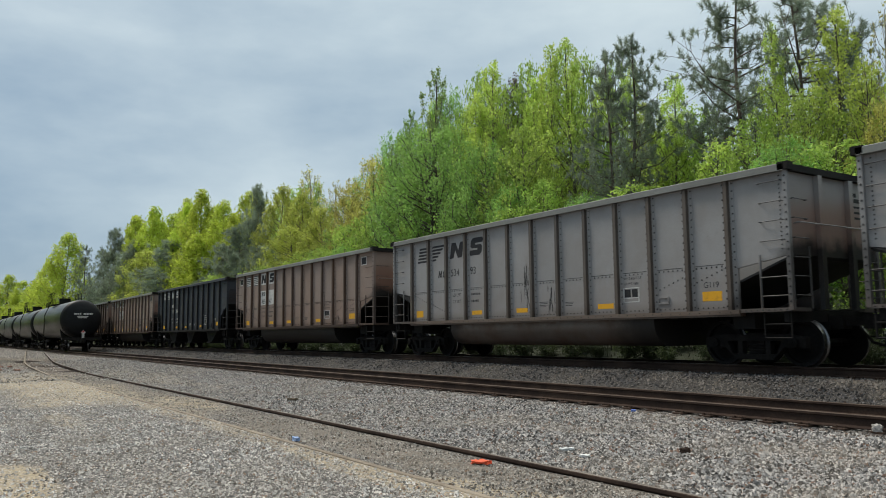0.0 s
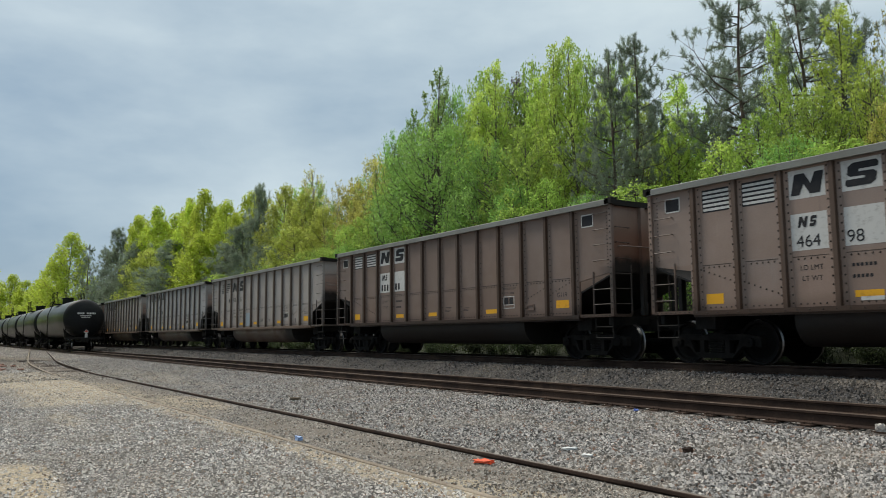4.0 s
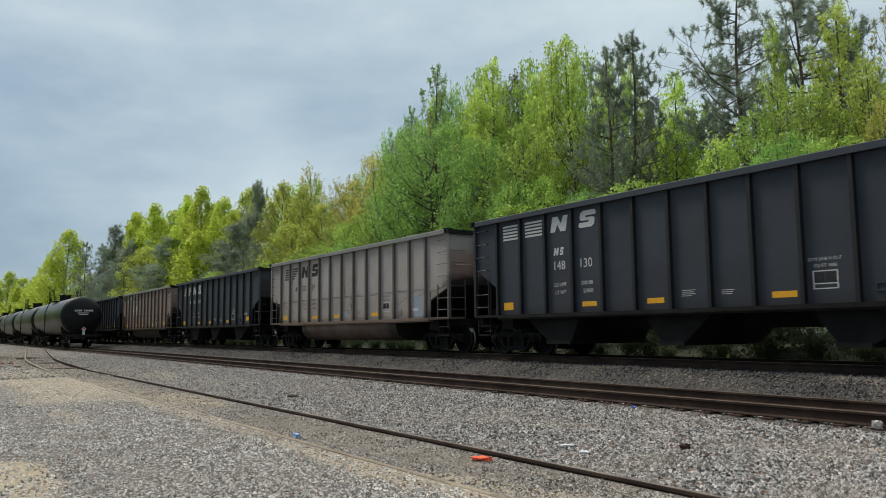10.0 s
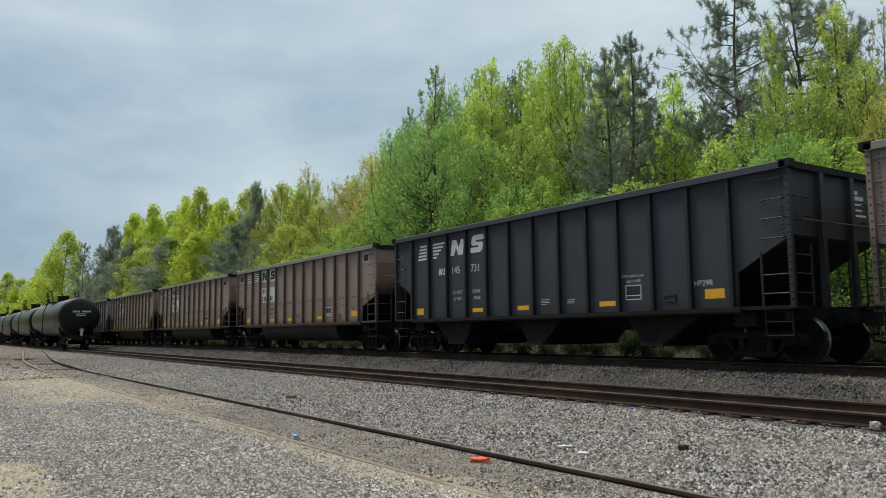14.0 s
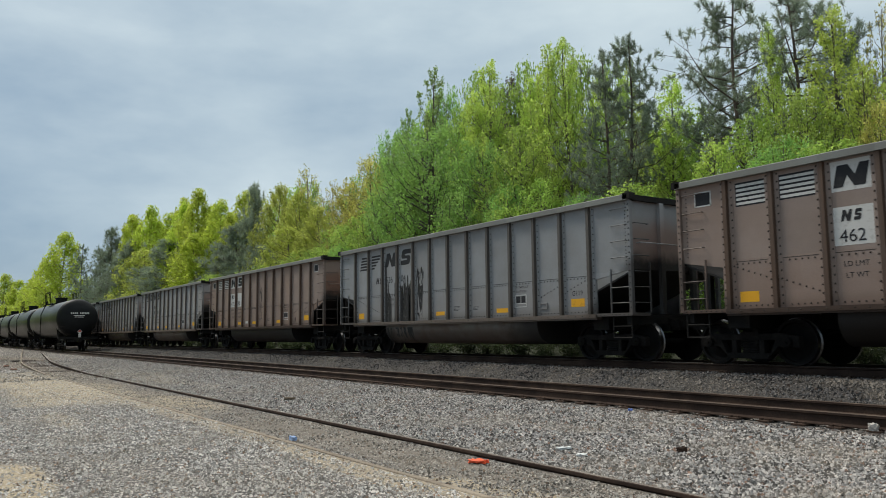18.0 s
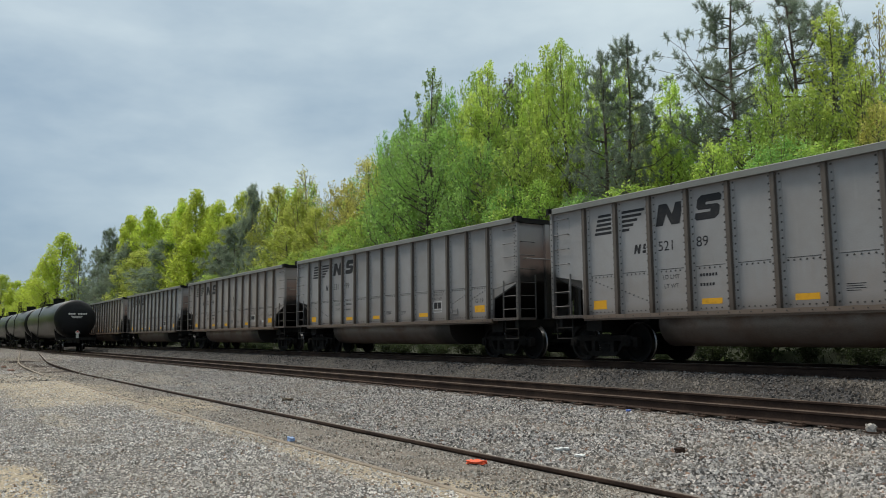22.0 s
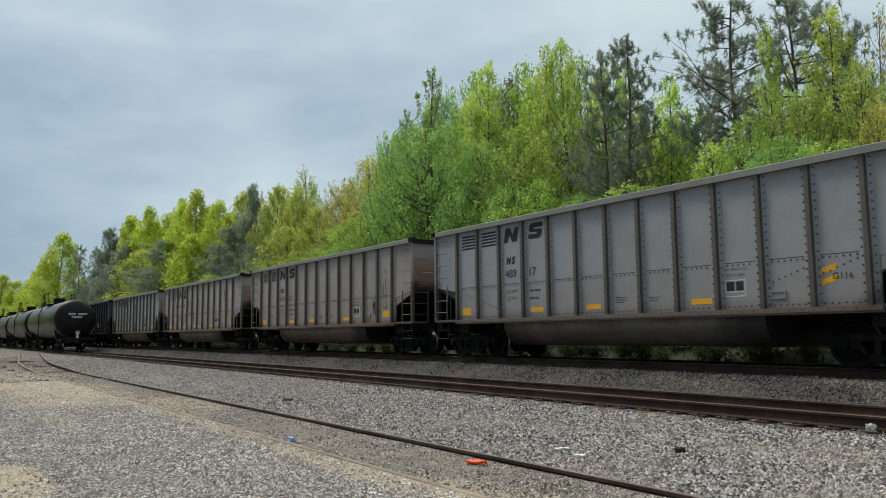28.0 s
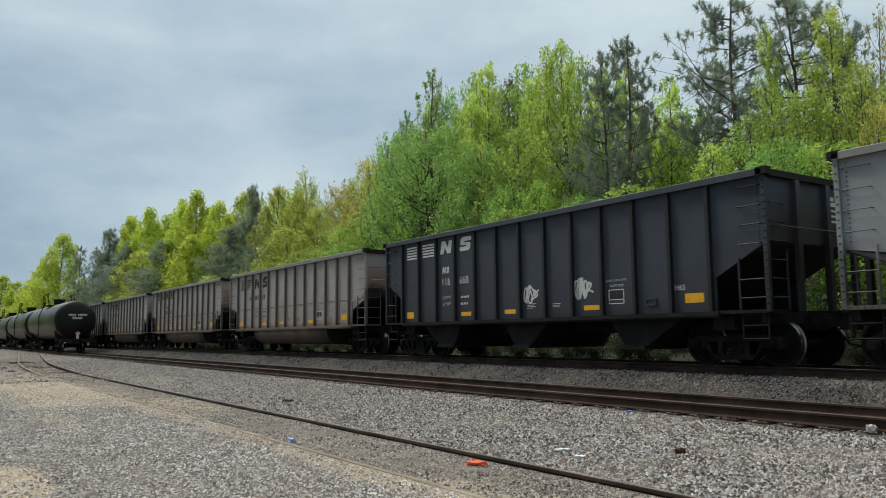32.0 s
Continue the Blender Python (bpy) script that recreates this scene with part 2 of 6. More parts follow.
def ground_mat():
    """Grey crushed stone with sandy soil along the old siding and in patches, grass and litter beyond the tracks."""
    m, n, l, b = blank("ground_gravel")
    at = put(n, l, "ShaderNodeNewGeometry").outputs["Position"]
    y = put(n, l, "ShaderNodeSeparateXYZ", Vector=at).outputs[1]
    big = put(n, l, "ShaderNodeTexNoise", Vector=at, Scale=0.35, Detail=6.0, Roughness=0.6).outputs["Fac"]
    mid = put(n, l, "ShaderNodeTexNoise", Vector=at, Scale=3.0, Detail=6.0, Roughness=0.65).outputs["Fac"]
    cell = put(n, l, "ShaderNodeTexVoronoi", Vector=at, Scale=26.0)
    cell2 = put(n, l, "ShaderNodeTexVoronoi", Vector=at, Scale=70.0)
    tone = put(n, l, "ShaderNodeSeparateColor", Color=cell.outputs["Color"]).outputs[0]
    stone = blend(n, l, tone, (0.12, 0.105, 0.094), (0.70, 0.62, 0.55))
    # the shade in the gaps between stones is painted as near-black colour
    stone = blend(n, l, calc(n, l, "MULTIPLY", ramp(n, l, cell.outputs["Distance"], 0.22, 0.55), 0.85), stone, (0.04, 0.036, 0.033))
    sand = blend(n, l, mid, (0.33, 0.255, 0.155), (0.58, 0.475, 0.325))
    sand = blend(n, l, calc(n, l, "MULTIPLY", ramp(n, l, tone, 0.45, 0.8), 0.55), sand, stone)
    x = put(n, l, "ShaderNodeSeparateXYZ", Vector=at).outputs[0]
    wob = calc(n, l, "ADD", calc(n, l, "MULTIPLY", calc(n, l, "SUBTRACT", big, 0.5), 2.6), calc(n, l, "MULTIPLY", calc(n, l, "SUBTRACT", mid, 0.5), 1.2))
    soil = blend(n, l, mid, (0.09, 0.074, 0.059), (0.28, 0.235, 0.188))
    mud = ramp(n, l, calc(n, l, "ADD", calc(n, l, "ABSOLUTE", calc(n, l, "SUBTRACT", y, 5.0)), wob), 1.0, 0.45)
    col = blend(n, l, calc(n, l, "MULTIPLY", mud, 0.9), stone, soil)
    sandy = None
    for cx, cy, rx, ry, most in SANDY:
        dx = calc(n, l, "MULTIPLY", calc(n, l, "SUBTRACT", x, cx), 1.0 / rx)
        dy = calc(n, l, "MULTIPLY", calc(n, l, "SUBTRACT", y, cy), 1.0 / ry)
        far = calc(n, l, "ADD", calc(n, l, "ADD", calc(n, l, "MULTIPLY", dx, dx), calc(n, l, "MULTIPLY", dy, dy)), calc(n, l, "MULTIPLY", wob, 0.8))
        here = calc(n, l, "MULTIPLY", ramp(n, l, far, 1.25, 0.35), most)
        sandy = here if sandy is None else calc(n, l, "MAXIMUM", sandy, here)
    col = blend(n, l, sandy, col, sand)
    dx = calc(n, l, "MULTIPLY", calc(n, l, "SUBTRACT", x, -52.0), 1.0 / 18.0)
    dy = calc(n, l, "MULTIPLY", calc(n, l, "SUBTRACT", y, 5.6), 1.0 / 2.4)
    yard = calc(n, l, "ADD", calc(n, l, "ADD", calc(n, l, "MULTIPLY", dx, dx), calc(n, l, "MULTIPLY", dy, dy)), calc(n, l, "MULTIPLY", wob, 0.5))
    col = blend(n, l, calc(n, l, "MULTIPLY", ramp(n, l, yard, 1.2, 0.6), 0.85), col, blend(n, l, mid, (0.06, 0.047, 0.037), (0.24, 0.19, 0.145)))
    grass = blend(n, l, mid, (0.014, 0.019, 0.009), (0.038, 0.043, 0.02))
    edge = calc(n, l, "ADD", y, calc(n, l, "MULTIPLY", calc(n, l, "SUBTRACT", mid, 0.5), 1.6))
    col = blend(n, l, ramp(n, l, edge, 17.2, 18.4), col, grass)
    # strip along the train: ballast dirt plus the train's shade, painted in
    dusty_shade = calc(n, l, "MULTIPLY", ramp(n, l, edge, 10.6, 12.6), ramp(n, l, edge, 18.2, 16.6))
    col = blend(n, l, calc(n, l, "MULTIPLY", dusty_shade, 0.8), col, (0.03, 0.026, 0.023))
    l.new(col, b.inputs["Base Color"])
    b.inputs["Roughness"].default_value = 0.95
    h = calc(n, l, "ADD", calc(n, l, "MULTIPLY", cell.outputs["Distance"], -1.0), calc(n, l, "MULTIPLY", cell2.outputs["Distance"], -0.4))
    bumped(n, l, b, calc(n, l, "ADD", h, mid), 0.7, 0.03)
    return m


def stone_mat(name, c1, c2, c3):
    m, n, l, b = blank(name)
    isl = put(n, l, "ShaderNodeNewGeometry").outputs["Random Per Island"]
    at = put(n, l, "ShaderNodeNewGeometry").outputs["Position"]
    fine = put(n, l, "ShaderNodeTexNoise", Vector=at, Scale=60.0, Detail=4.0).outputs["Fac"]
    wide = put(n, l, "ShaderNodeTexNoise", Vector=at, Scale=0.8, Detail=5.0).outputs["Fac"]
    r = n.new("ShaderNodeValToRGB")
    e = r.color_ramp.elements
    e[0].position, e[0].color = 0.0, rgb(tuple(0.45 * v for v in c1))
    e[1].position, e[1].color = 0.93, rgb(c2)
    e.new(0.17).color = rgb(c1)
    e.new(0.52).color = rgb(tuple(0.5 * p + 0.5 * q for p, q in zip(c1, (0.97 * c2[0], c2[1], 1.04 * c2[2]))))
    e.new(0.945).color = rgb(c3)
    e.new(0.985).color = rgb(tuple(0.5 * v for v in c3))
    l.new(isl, r.inputs["Fac"])
    col = blend(n, l, calc(n, l, "MULTIPLY", ramp(n, l, fine, 0.35, 0.7), 0.4), r.outputs[0], tuple(0.5 * v for v in c1))
    col = blend(n, l, calc(n, l, "MULTIPLY", ramp(n, l, wide, 0.45, 0.65), 0.35), col, (0.36, 0.30, 0.235))
    l.new(col, b.inputs["Base Color"])
    b.inputs["Roughness"].default_value = 0.9
    bumped(n, l, b, fine, 0.4, 0.006)
    return m


def plain(name, c, rough=0.6, metal=0.0, worn=(0.05, 0.045, 0.04), wear=0.35):
    """Marking paint or bare part, chipped and dusty."""
    m, n, l, b = blank(name)
    at = put(n, l, "ShaderNodeTexCoord").outputs["Object"]
    chip = put(n, l, "ShaderNodeTexNoise", Vector=at, Scale=9.0, Detail=7.0, Roughness=0.7).outputs["Fac"]
    col = blend(n, l, calc(n, l, "MULTIPLY", ramp(n, l, chip, 0.5, 0.72), wear), c, worn)
    l.new(col, b.inputs["Base Color"])
    b.inputs["Roughness"].default_value, b.inputs["Metallic"].default_value = rough, metal
    b.inputs["Specular IOR Level"].default_value = 0.25
    return m


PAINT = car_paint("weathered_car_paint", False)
TUB_PAINT = tub_paint()
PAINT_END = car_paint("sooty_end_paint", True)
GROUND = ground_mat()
GREY_STONE = stone_mat("grey_crushed_stone", (0.24, 0.216, 0.191), (0.98, 0.90, 0.815), (0.45, 0.28, 0.18))
BALLAST_STONE = stone_mat("pale_ballast_stone", (0.095, 0.086, 0.078), (0.72, 0.66, 0.60), (0.34, 0.20, 0.14))
SOIL_STONE = stone_mat("dirty_soil_stone", (0.13, 0.112, 0.093), (0.66, 0.59, 0.51), (0.30, 0.20, 0.14))
# dirt and the shade beside the train, both put into the stone colour
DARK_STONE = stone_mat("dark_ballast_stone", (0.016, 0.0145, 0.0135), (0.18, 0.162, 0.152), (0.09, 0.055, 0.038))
RUSTY = mat("rusty_rail_steel", (0.034, 0.021, 0.016), (0.075, 0.047, 0.033), 0.9, 0.0, 1.5, 30, 0.25, 0.004, gloss=0.2)
WORN_STEEL = mat("worn_rail_top", (0.16, 0.13, 0.11), (0.26, 0.22, 0.19), 0.45, 0.6, 3, 60, 0.1, 0.002)
RAIL_DULL = mat("dull_rail_top", (0.07, 0.047, 0.034), (0.12, 0.087, 0.065), 0.8, 0.0, 3, 60, 0.1, 0.002, gloss=0.25)
OLD_TOP = mat("old_rail_top", (0.13, 0.105, 0.085), (0.23, 0.195, 0.165), 0.75, 0.1, 3, 60, 0.1, 0.002, gloss=0.3)
SANDY_RAIL = mat("sand_caked_rail", (0.17, 0.13, 0.095), (0.33, 0.27, 0.20), 0.9, 0.0, 2, 40, 0.3, 0.004)
TIE = mat("weathered_tie_wood", (0.05, 0.035, 0.028), (0.13, 0.10, 0.082), 0.9, 0, 3, 25, 0.6, 0.01, 0.3)
SOOT = mat("sooty_underframe", (0.007, 0.0065, 0.006), (0.018, 0.016, 0.014), 0.8, 0.0, 2, 40, 0.3, 0.006, gloss=0.2)
TRUCK = mat("oily_truck_casting", (0.008, 0.0072, 0.0066), (0.021, 0.0185, 0.0165), 0.85, 0.0, 3, 30, 0.3, 0.008, gloss=0.12)
WHEEL = mat("dark_wheel_steel", (0.005, 0.0045, 0.0042), (0.012, 0.0105, 0.0095), 0.75, 0.0, 3, 30, 0.2, 0.004, gloss=0.15)
TREAD = mat("bright_wheel_tread", (0.16, 0.15, 0.145), (0.28, 0.27, 0.26), 0.3, 1.0, 3, 40, 0.05, 0.002)
COAL = mat("coal_dust", (0.008, 0.008, 0.009), (0.03, 0.03, 0.032), 0.6, 0, 3, 18, 1.0, 0.05)
WHITE = plain("white_marking", (0.55, 0.54, 0.51), worn=(0.16, 0.14, 0.12), wear=0.5)
INK = plain("black_marking", (0.018, 0.018, 0.02), worn=(0.10, 0.09, 0.08), wear=0.25)
ORANGE = plain("reflective_orange", (0.72, 0.36, 0.02), 0.4, worn=(0.35, 0.17, 0.03), wear=0.6)
PATCHES = plain("pale_blue_patch", (0.27, 0.315, 0.345), worn=(0.30, 0.28, 0.25), wear=0.7)
DRIP = plain("tar_drip", (0.022, 0.021, 0.02), 0.6, worn=(0.09, 0.085, 0.08), wear=0.8)
TANK = mat("tank_black_paint", (0.008, 0.009, 0.007), (0.022, 0.024, 0.017), 0.36, 0.0, 0.5, 30, 0.04, 0.003, gloss=0.55)
TANK_END = mat("tank_end_black", (0.006, 0.0065, 0.007), (0.014, 0.015, 0.016), 0.5, 0.0, 0.8, 30, 0.1, 0.004, gloss=0.2)
BARK = mat("tree_bark", (0.075, 0.062, 0.05), (0.17, 0.145, 0.12), 0.9, 0, 4, 20, 0.8, 0.03)
PALE_BARK = mat("pale_twig_bark", (0.20, 0.175, 0.14), (0.36, 0.32, 0.26), 0.9, 0, 4, 20, 0.6, 0.02)
PINE_BARK = mat("pine_bark", (0.08, 0.06, 0.048), (0.19, 0.145, 0.11), 0.9, 0, 4, 14, 0.9, 0.04)
LEAF = [leaf_mat("spring_leaf_yellow", (0.34, 0.47, 0.045), (0.62, 0.76, 0.13)),
        leaf_mat("deep_green_leaf", (0.16, 0.33, 0.05), (0.34, 0.57, 0.11)),
        leaf_mat("olive_orange_leaf", (0.36, 0.34, 0.06), (0.60, 0.56, 0.13)),
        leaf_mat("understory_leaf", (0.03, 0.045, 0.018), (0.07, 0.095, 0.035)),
        leaf_mat("pale_green_leaf", (0.15, 0.25, 0.06), (0.34, 0.46, 0.13)),
        leaf_mat("light_green_leaf", (0.23, 0.37, 0.04), (0.44, 0.60, 0.09)),
        leaf_mat("olive_yellow_leaf", (0.33, 0.39, 0.045), (0.58, 0.63, 0.11)),
        leaf_mat("grey_bud", (0.13, 0.10, 0.095), (0.26, 0.21, 0.19), 0.3),
        leaf_mat("sunlit_yellow_leaf", (0.34, 0.44, 0.02), (0.60, 0.70, 0.05))]
NEEDLE = leaf_mat("pine_needles", (0.135, 0.18, 0.12), (0.33, 0.40, 0.27), 0.5)
GRASS = leaf_mat("dry_grass", (0.018, 0.026, 0.012), (0.05, 0.056, 0.026), 0.3)


# ---- mesh tools ----
def mesh_of(name, bm, *materials, smooth=False):
    me = bpy.data.meshes.new(name)
    bm.to_mesh(me)
    bm.free()
    for m in materials:
        me.materials.append(m)
    if smooth:
        me.shade_smooth()
    return me


def part(name, bm, material, parent, label="", smooth=False):
    me = bm if isinstance(bm, bpy.types.Mesh) else mesh_of(name, bm, *(material if isinstance(material, (list, tuple)) else [material]), smooth=smooth)
    ob = new(name, me)
    ob.parent = parent
    return tagged(ob, label)


def thing(name, m, label, category, group="", kind=""):
    ob = new(name)
    ob.empty_display_size = 0.3
    ob.matrix_basis = m
    return tagged(ob, label, category, group, kind)


def poly(bm, pts, faces, mi=0):
    vs = [bm.verts.new(p) for p in pts]
    for f in faces:
        try:
            bm.faces.new([vs[i] for i in f]).material_index = mi
        except ValueError:
            pass
    return vs


def box(bm, x0, x1, y0, y1, z0, z1, mi=0):
    poly(bm, [(x0, y0, z0), (x1, y0, z0), (x1, y1, z0), (x0, y1, z0), (x0, y0, z1), (x1, y0, z1), (x1, y1, z1), (x0, y1, z1)],
         [(3, 2, 1, 0), (4, 5, 6, 7), (0, 1, 5, 4), (1, 2, 6, 5), (2, 3, 7, 6), (3, 0, 4, 7)], mi)


def slab(bm, outline, axis, a, b, mi=0):
    """A flat outline (two coordinates a point) drawn out along an axis from a to b."""
    n = len(outline)

    def at(p, d):
        q = list(p)
        q.insert(axis, d)
        return q
    poly(bm, [at(p, a) for p in outline] + [at(p, b) for p in outline],
         [tuple(range(n)), tuple(range(2 * n - 1, n - 1, -1))] + [(i, n + i, n + (i + 1) % n, (i + 1) % n) for i in range(n)], mi)
    bmesh.ops.recalc_face_normals(bm, faces=bm.faces)


def tube(bm, path, radii, sides=6, mi=0, caps=True):
    """A round bar along a path."""
    rings = []
    path = [Vector(p) for p in path]
    for i, p in enumerate(path):
        d = (path[min(i + 1, len(path) - 1)] - path[max(i - 1, 0)]).normalized()
        u = d.orthogonal().normalized() if abs(d.z) > 0.9 else d.cross(Vector((0, 0, 1))).normalized()
        v = d.cross(u)
        r = radii[i] if isinstance(radii, (list, tuple)) else radii
        rings.append([bm.verts.new(p + (u * math.cos(k * math.tau / sides) + v * math.sin(k * math.tau / sides)) * r) for k in range(sides)])
    for a, b in zip(rings, rings[1:]):
        for k in range(sides):
            bm.faces.new((a[k], a[(k + 1) % sides], b[(k + 1) % sides], b[k])).material_index = mi
    if caps:
        bm.faces.new(rings[0][::-1]).material_index = mi
        bm.faces.new(rings[-1]).material_index = mi


def lathe(bm, profile, y0, sides=28, mi=None):
    """A turned body round an axis along y: rows of (radius, y)."""
    rings = [[bm.verts.new((r * math.cos(k * math.tau / sides), y0 + y, r * math.sin(k * math.tau / sides))) for k in range(sides)] for r, y in profile]
    for i, (a, b) in enumerate(zip(rings, rings[1:])):
        for k in range(sides):
            bm.faces.new((a[k], a[(k + 1) % sides], b[(k + 1) % sides], b[k])).material_index = mi[i] if mi else 0


def stud(bm, x, y, z, r=0.016, way=-1):
    """A rivet head on a side wall that faces -y (way -1) or +y."""
    vs = [bm.verts.new((x + r * math.cos(k * math.tau / 5), y, z + r * math.sin(k * math.tau / 5))) for k in range(5)]
    top = bm.verts.new((x, y + way * r * 0.9, z))
    for k in range(5):
        bm.faces.new((vs[k], vs[(k + 1) % 5], top) if way > 0 else (vs[(k + 1) % 5], vs[k], top))


# ---- ground ----
TRAIN_Y = 15.04
NEAR_Y = 10.93
NEAR_Z = -0.40
OLD_Y, OLD_Z = 5.0, -0.74


def ground_height(y):
    """The cross-section of the ground along y."""
    rows = [(-3000, -0.80), (-2, -0.80), (2, -0.79), (3.6, -0.765), (4.2, -0.752), (4.9, -0.79), (5.5, -0.80), (5.95, -0.80), (6.6, -0.765), (8.2, -0.70), (9.2, -0.625), (9.6, -0.606),
            (12.3, -0.602), (12.8, -0.48), (13.45, -0.22), (13.75, -0.198), (16.35, -0.198), (17.2, -0.45), (18.4, -0.35), (20.2, 0.15), (24, 0.35), (60, 0.6), (3000, 0.6)]
    for (a, za), (b, zb) in zip(rows, rows[1:]):
        if y <= b:
            return za + (zb - za) * (y - a) / (b - a)
    return 0.6


def rough_height(x, y):
    z = ground_height(y)
    if -60 < x < 20 and -1 < y < 26:
        z += (0.25 if abs(y - 5.75) < 0.4 or abs(y - 4.25) < 0.3 or abs(y - 10.9) < 1.8 or abs(y - 15) < 1.5 else 1.0) * (0.035 * noise.noise((x * 0.5, y * 0.5, 3.1)) + 0.015 * noise.noise((x * 2.2, y * 2.2, 7.7)))
    return z


bm = bmesh.new()
xs = [-3000, -1200, -600, -300, -200, -150, -120, -90, -75] + [-60 + 0.5 * i for i in range(160)] + [22, 30, 60, 120, 300, 1000, 3000]
yv = [-3000, -800, -200, -60, -20, -8, -4, -2] + [-1.5 + 0.3 * i for i in range(90)] + [26, 30, 36, 45, 60, 120, 400, 1200, 3000]
grid = [[bm.verts.new((x, y, rough_height(x, y))) for y in yv] for x in xs]
for i in range(len(xs) - 1):
    for j in range(len(yv) - 1):
        bm.faces.new((grid[i][j], grid[i + 1][j], grid[i + 1][j + 1], grid[i][j + 1]))
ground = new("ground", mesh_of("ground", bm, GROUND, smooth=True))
tagged(ground, "grey crushed-stone yard ground with sandy patches", "ground", kind="structure")


# ---- tracks ----
RAIL_FORM = [(-0.07, 0), (0.07, 0), (0.07, 0.012), (0.012, 0.035), (0.012, 0.125), (0.036, 0.14), (0.036, 0.168), (0.028, 0.175),
             (-0.028, 0.175), (-0.036, 0.168), (-0.036, 0.14), (-0.012, 0.125), (-0.012, 0.035), (-0.07, 0.012)]


def rail_mesh(name, path, top, web=None, form=RAIL_FORM, high=0.175):
    """A rail drawn along a path of (x, y, z of its head)."""
    b = bmesh.new()
    rings = []
    path = [Vector(q) for q in path]
    for i, q in enumerate(path):
        d = path[min(i + 1, len(path) - 1)] - path[max(i - 1, 0)]
        s = Vector((-d.y, d.x, 0)).normalized()
        rings.append([b.verts.new(q + s * u + Vector((0, 0, w - high))) for u, w in form])
    n = len(form)
    for a, c in zip(rings, rings[1:]):
        for k in range(n):
            f = b.faces.new((a[k], a[(k + 1) % n], c[(k + 1) % n], c[k]))
            f.material_index = 1 if k in (7, 8) else 0
    b.faces.new(rings[0])
    b.faces.new(rings[-1])
    bmesh.ops.recalc_face_normals(b, faces=b.faces)
    return mesh_of(name, b, web or RUSTY, top)


def tie_mesh(seed, half=1.3):
    r = random.Random(seed)
    b = bmesh.new()
    e = 0.012
    box(b, -0.115, 0.115, -half + r.uniform(-0.05, 0.05), half + r.uniform(-0.05, 0.05), -0.17, 0.0)
    bmesh.ops.bevel(b, geom=list(b.edges), offset=e, segments=1, affect="EDGES")
    return mesh_of("tie", b, TIE)


TIES = [tie_mesh(i) for i in range(4)]


def plate_mesh():
    b = bmesh.new()
    box(b, -0.1, 0.1, -0.18, 0.18, 0.0, 0.018)
    for sx in (-0.06, 0.06):
        for sy in (-0.11, 0.11):
            box(b, sx - 0.018, sx + 0.018, sy - 0.02, sy + 0.02, 0.018, 0.045)
    return mesh_of("tie_plate", b, RUSTY)


PLATE = plate_mesh()


def straight_track(label, y, z_near, z_far, top, x0, x1, ties=(-80, 16)):
    t = thing("railway_track", pose(0, y, 0), label, "railway track", "parallel tracks", "structure")
    for s, z in ((-0.752, z_near), (0.752, z_far)):
        part("rail", rail_mesh("rail", [(x0, s, z), (-60, s, z), (0, s, z), (x1, s, z)], top), None, t, "rusty steel rail")
    r = random.Random(5)
    x, n = ties[0], 0
    z = min(z_near, z_far) - 0.193
    while x < ties[1]:
        o = part("tie", TIES[n % 4], None, t)
        o.matrix_basis = pose(x, r.uniform(-0.05, 0.05), z + r.uniform(-0.012, 0.006), 0, 0, r.uniform(-1.5, 1.5))
        if x > -45:
            q = part("tie_plate", PLATE, None, t)
            q.matrix_basis = pose(x, -0.752, z, 0, 0, 0)
        x += 0.53 + r.uniform(-0.03, 0.03)
        n += 1
    return t


straight_track("main track with worn bright rails under the moving train", TRAIN_Y, 0.0, 0.0, WORN_STEEL, -900, 400, (-70, 14))
straight_track("rusty side track on ties in grey ballast", NEAR_Y, -0.398, -0.402, RAIL_DULL, -900, 400, (-80, 12))

# the half-buried turnout track that runs out of the yard and bends towards the side track
old = thing("yard_track", pose(0, 0, 0), "half-buried rusty yard track curving into the side track", "railway track", "parallel tracks", "structure")


def old_bend(x):
    """How far the turnout has swung away from straight."""
    return 0.0 if x > -34 else (x + 34) ** 2 / 400.0 if x > -54 else 1.0 + (-54 - x) * 0.1


def old_path(off, lift):
    rows = []
    for i in range(0, 121):
        x = 20 - i
        y = OLD_Y + off + old_bend(x)
        rows.append((x, y, OLD_Z + lift + (0.0 if x > -34 else min(0.07, (-34 - x) * 0.012) + max(0.0, -40 - x) * 0.003)))
    return rows


part("rail", rail_mesh("rail", old_path(0.75, 0.0), OLD_TOP), None, old, "dark rusty rail standing proud of the gravel")
part("rail", rail_mesh("rail", old_path(-0.745, 0.0), SANDY_RAIL, SANDY_RAIL), None, old, "sandy rail sunk flush in the soil")
_r = random.Random(8)
for i in range(40):
    x = -36.5 - i * 0.58
    bend = old_bend(x)
    o = part("tie", TIES[i % 4], None, old)
    o.matrix_basis = pose(x, OLD_Y + bend, ground_height(OLD_Y + bend) + _r.uniform(-0.02, 0.03), 0, 0, _r.uniform(-2, 2) + 2)


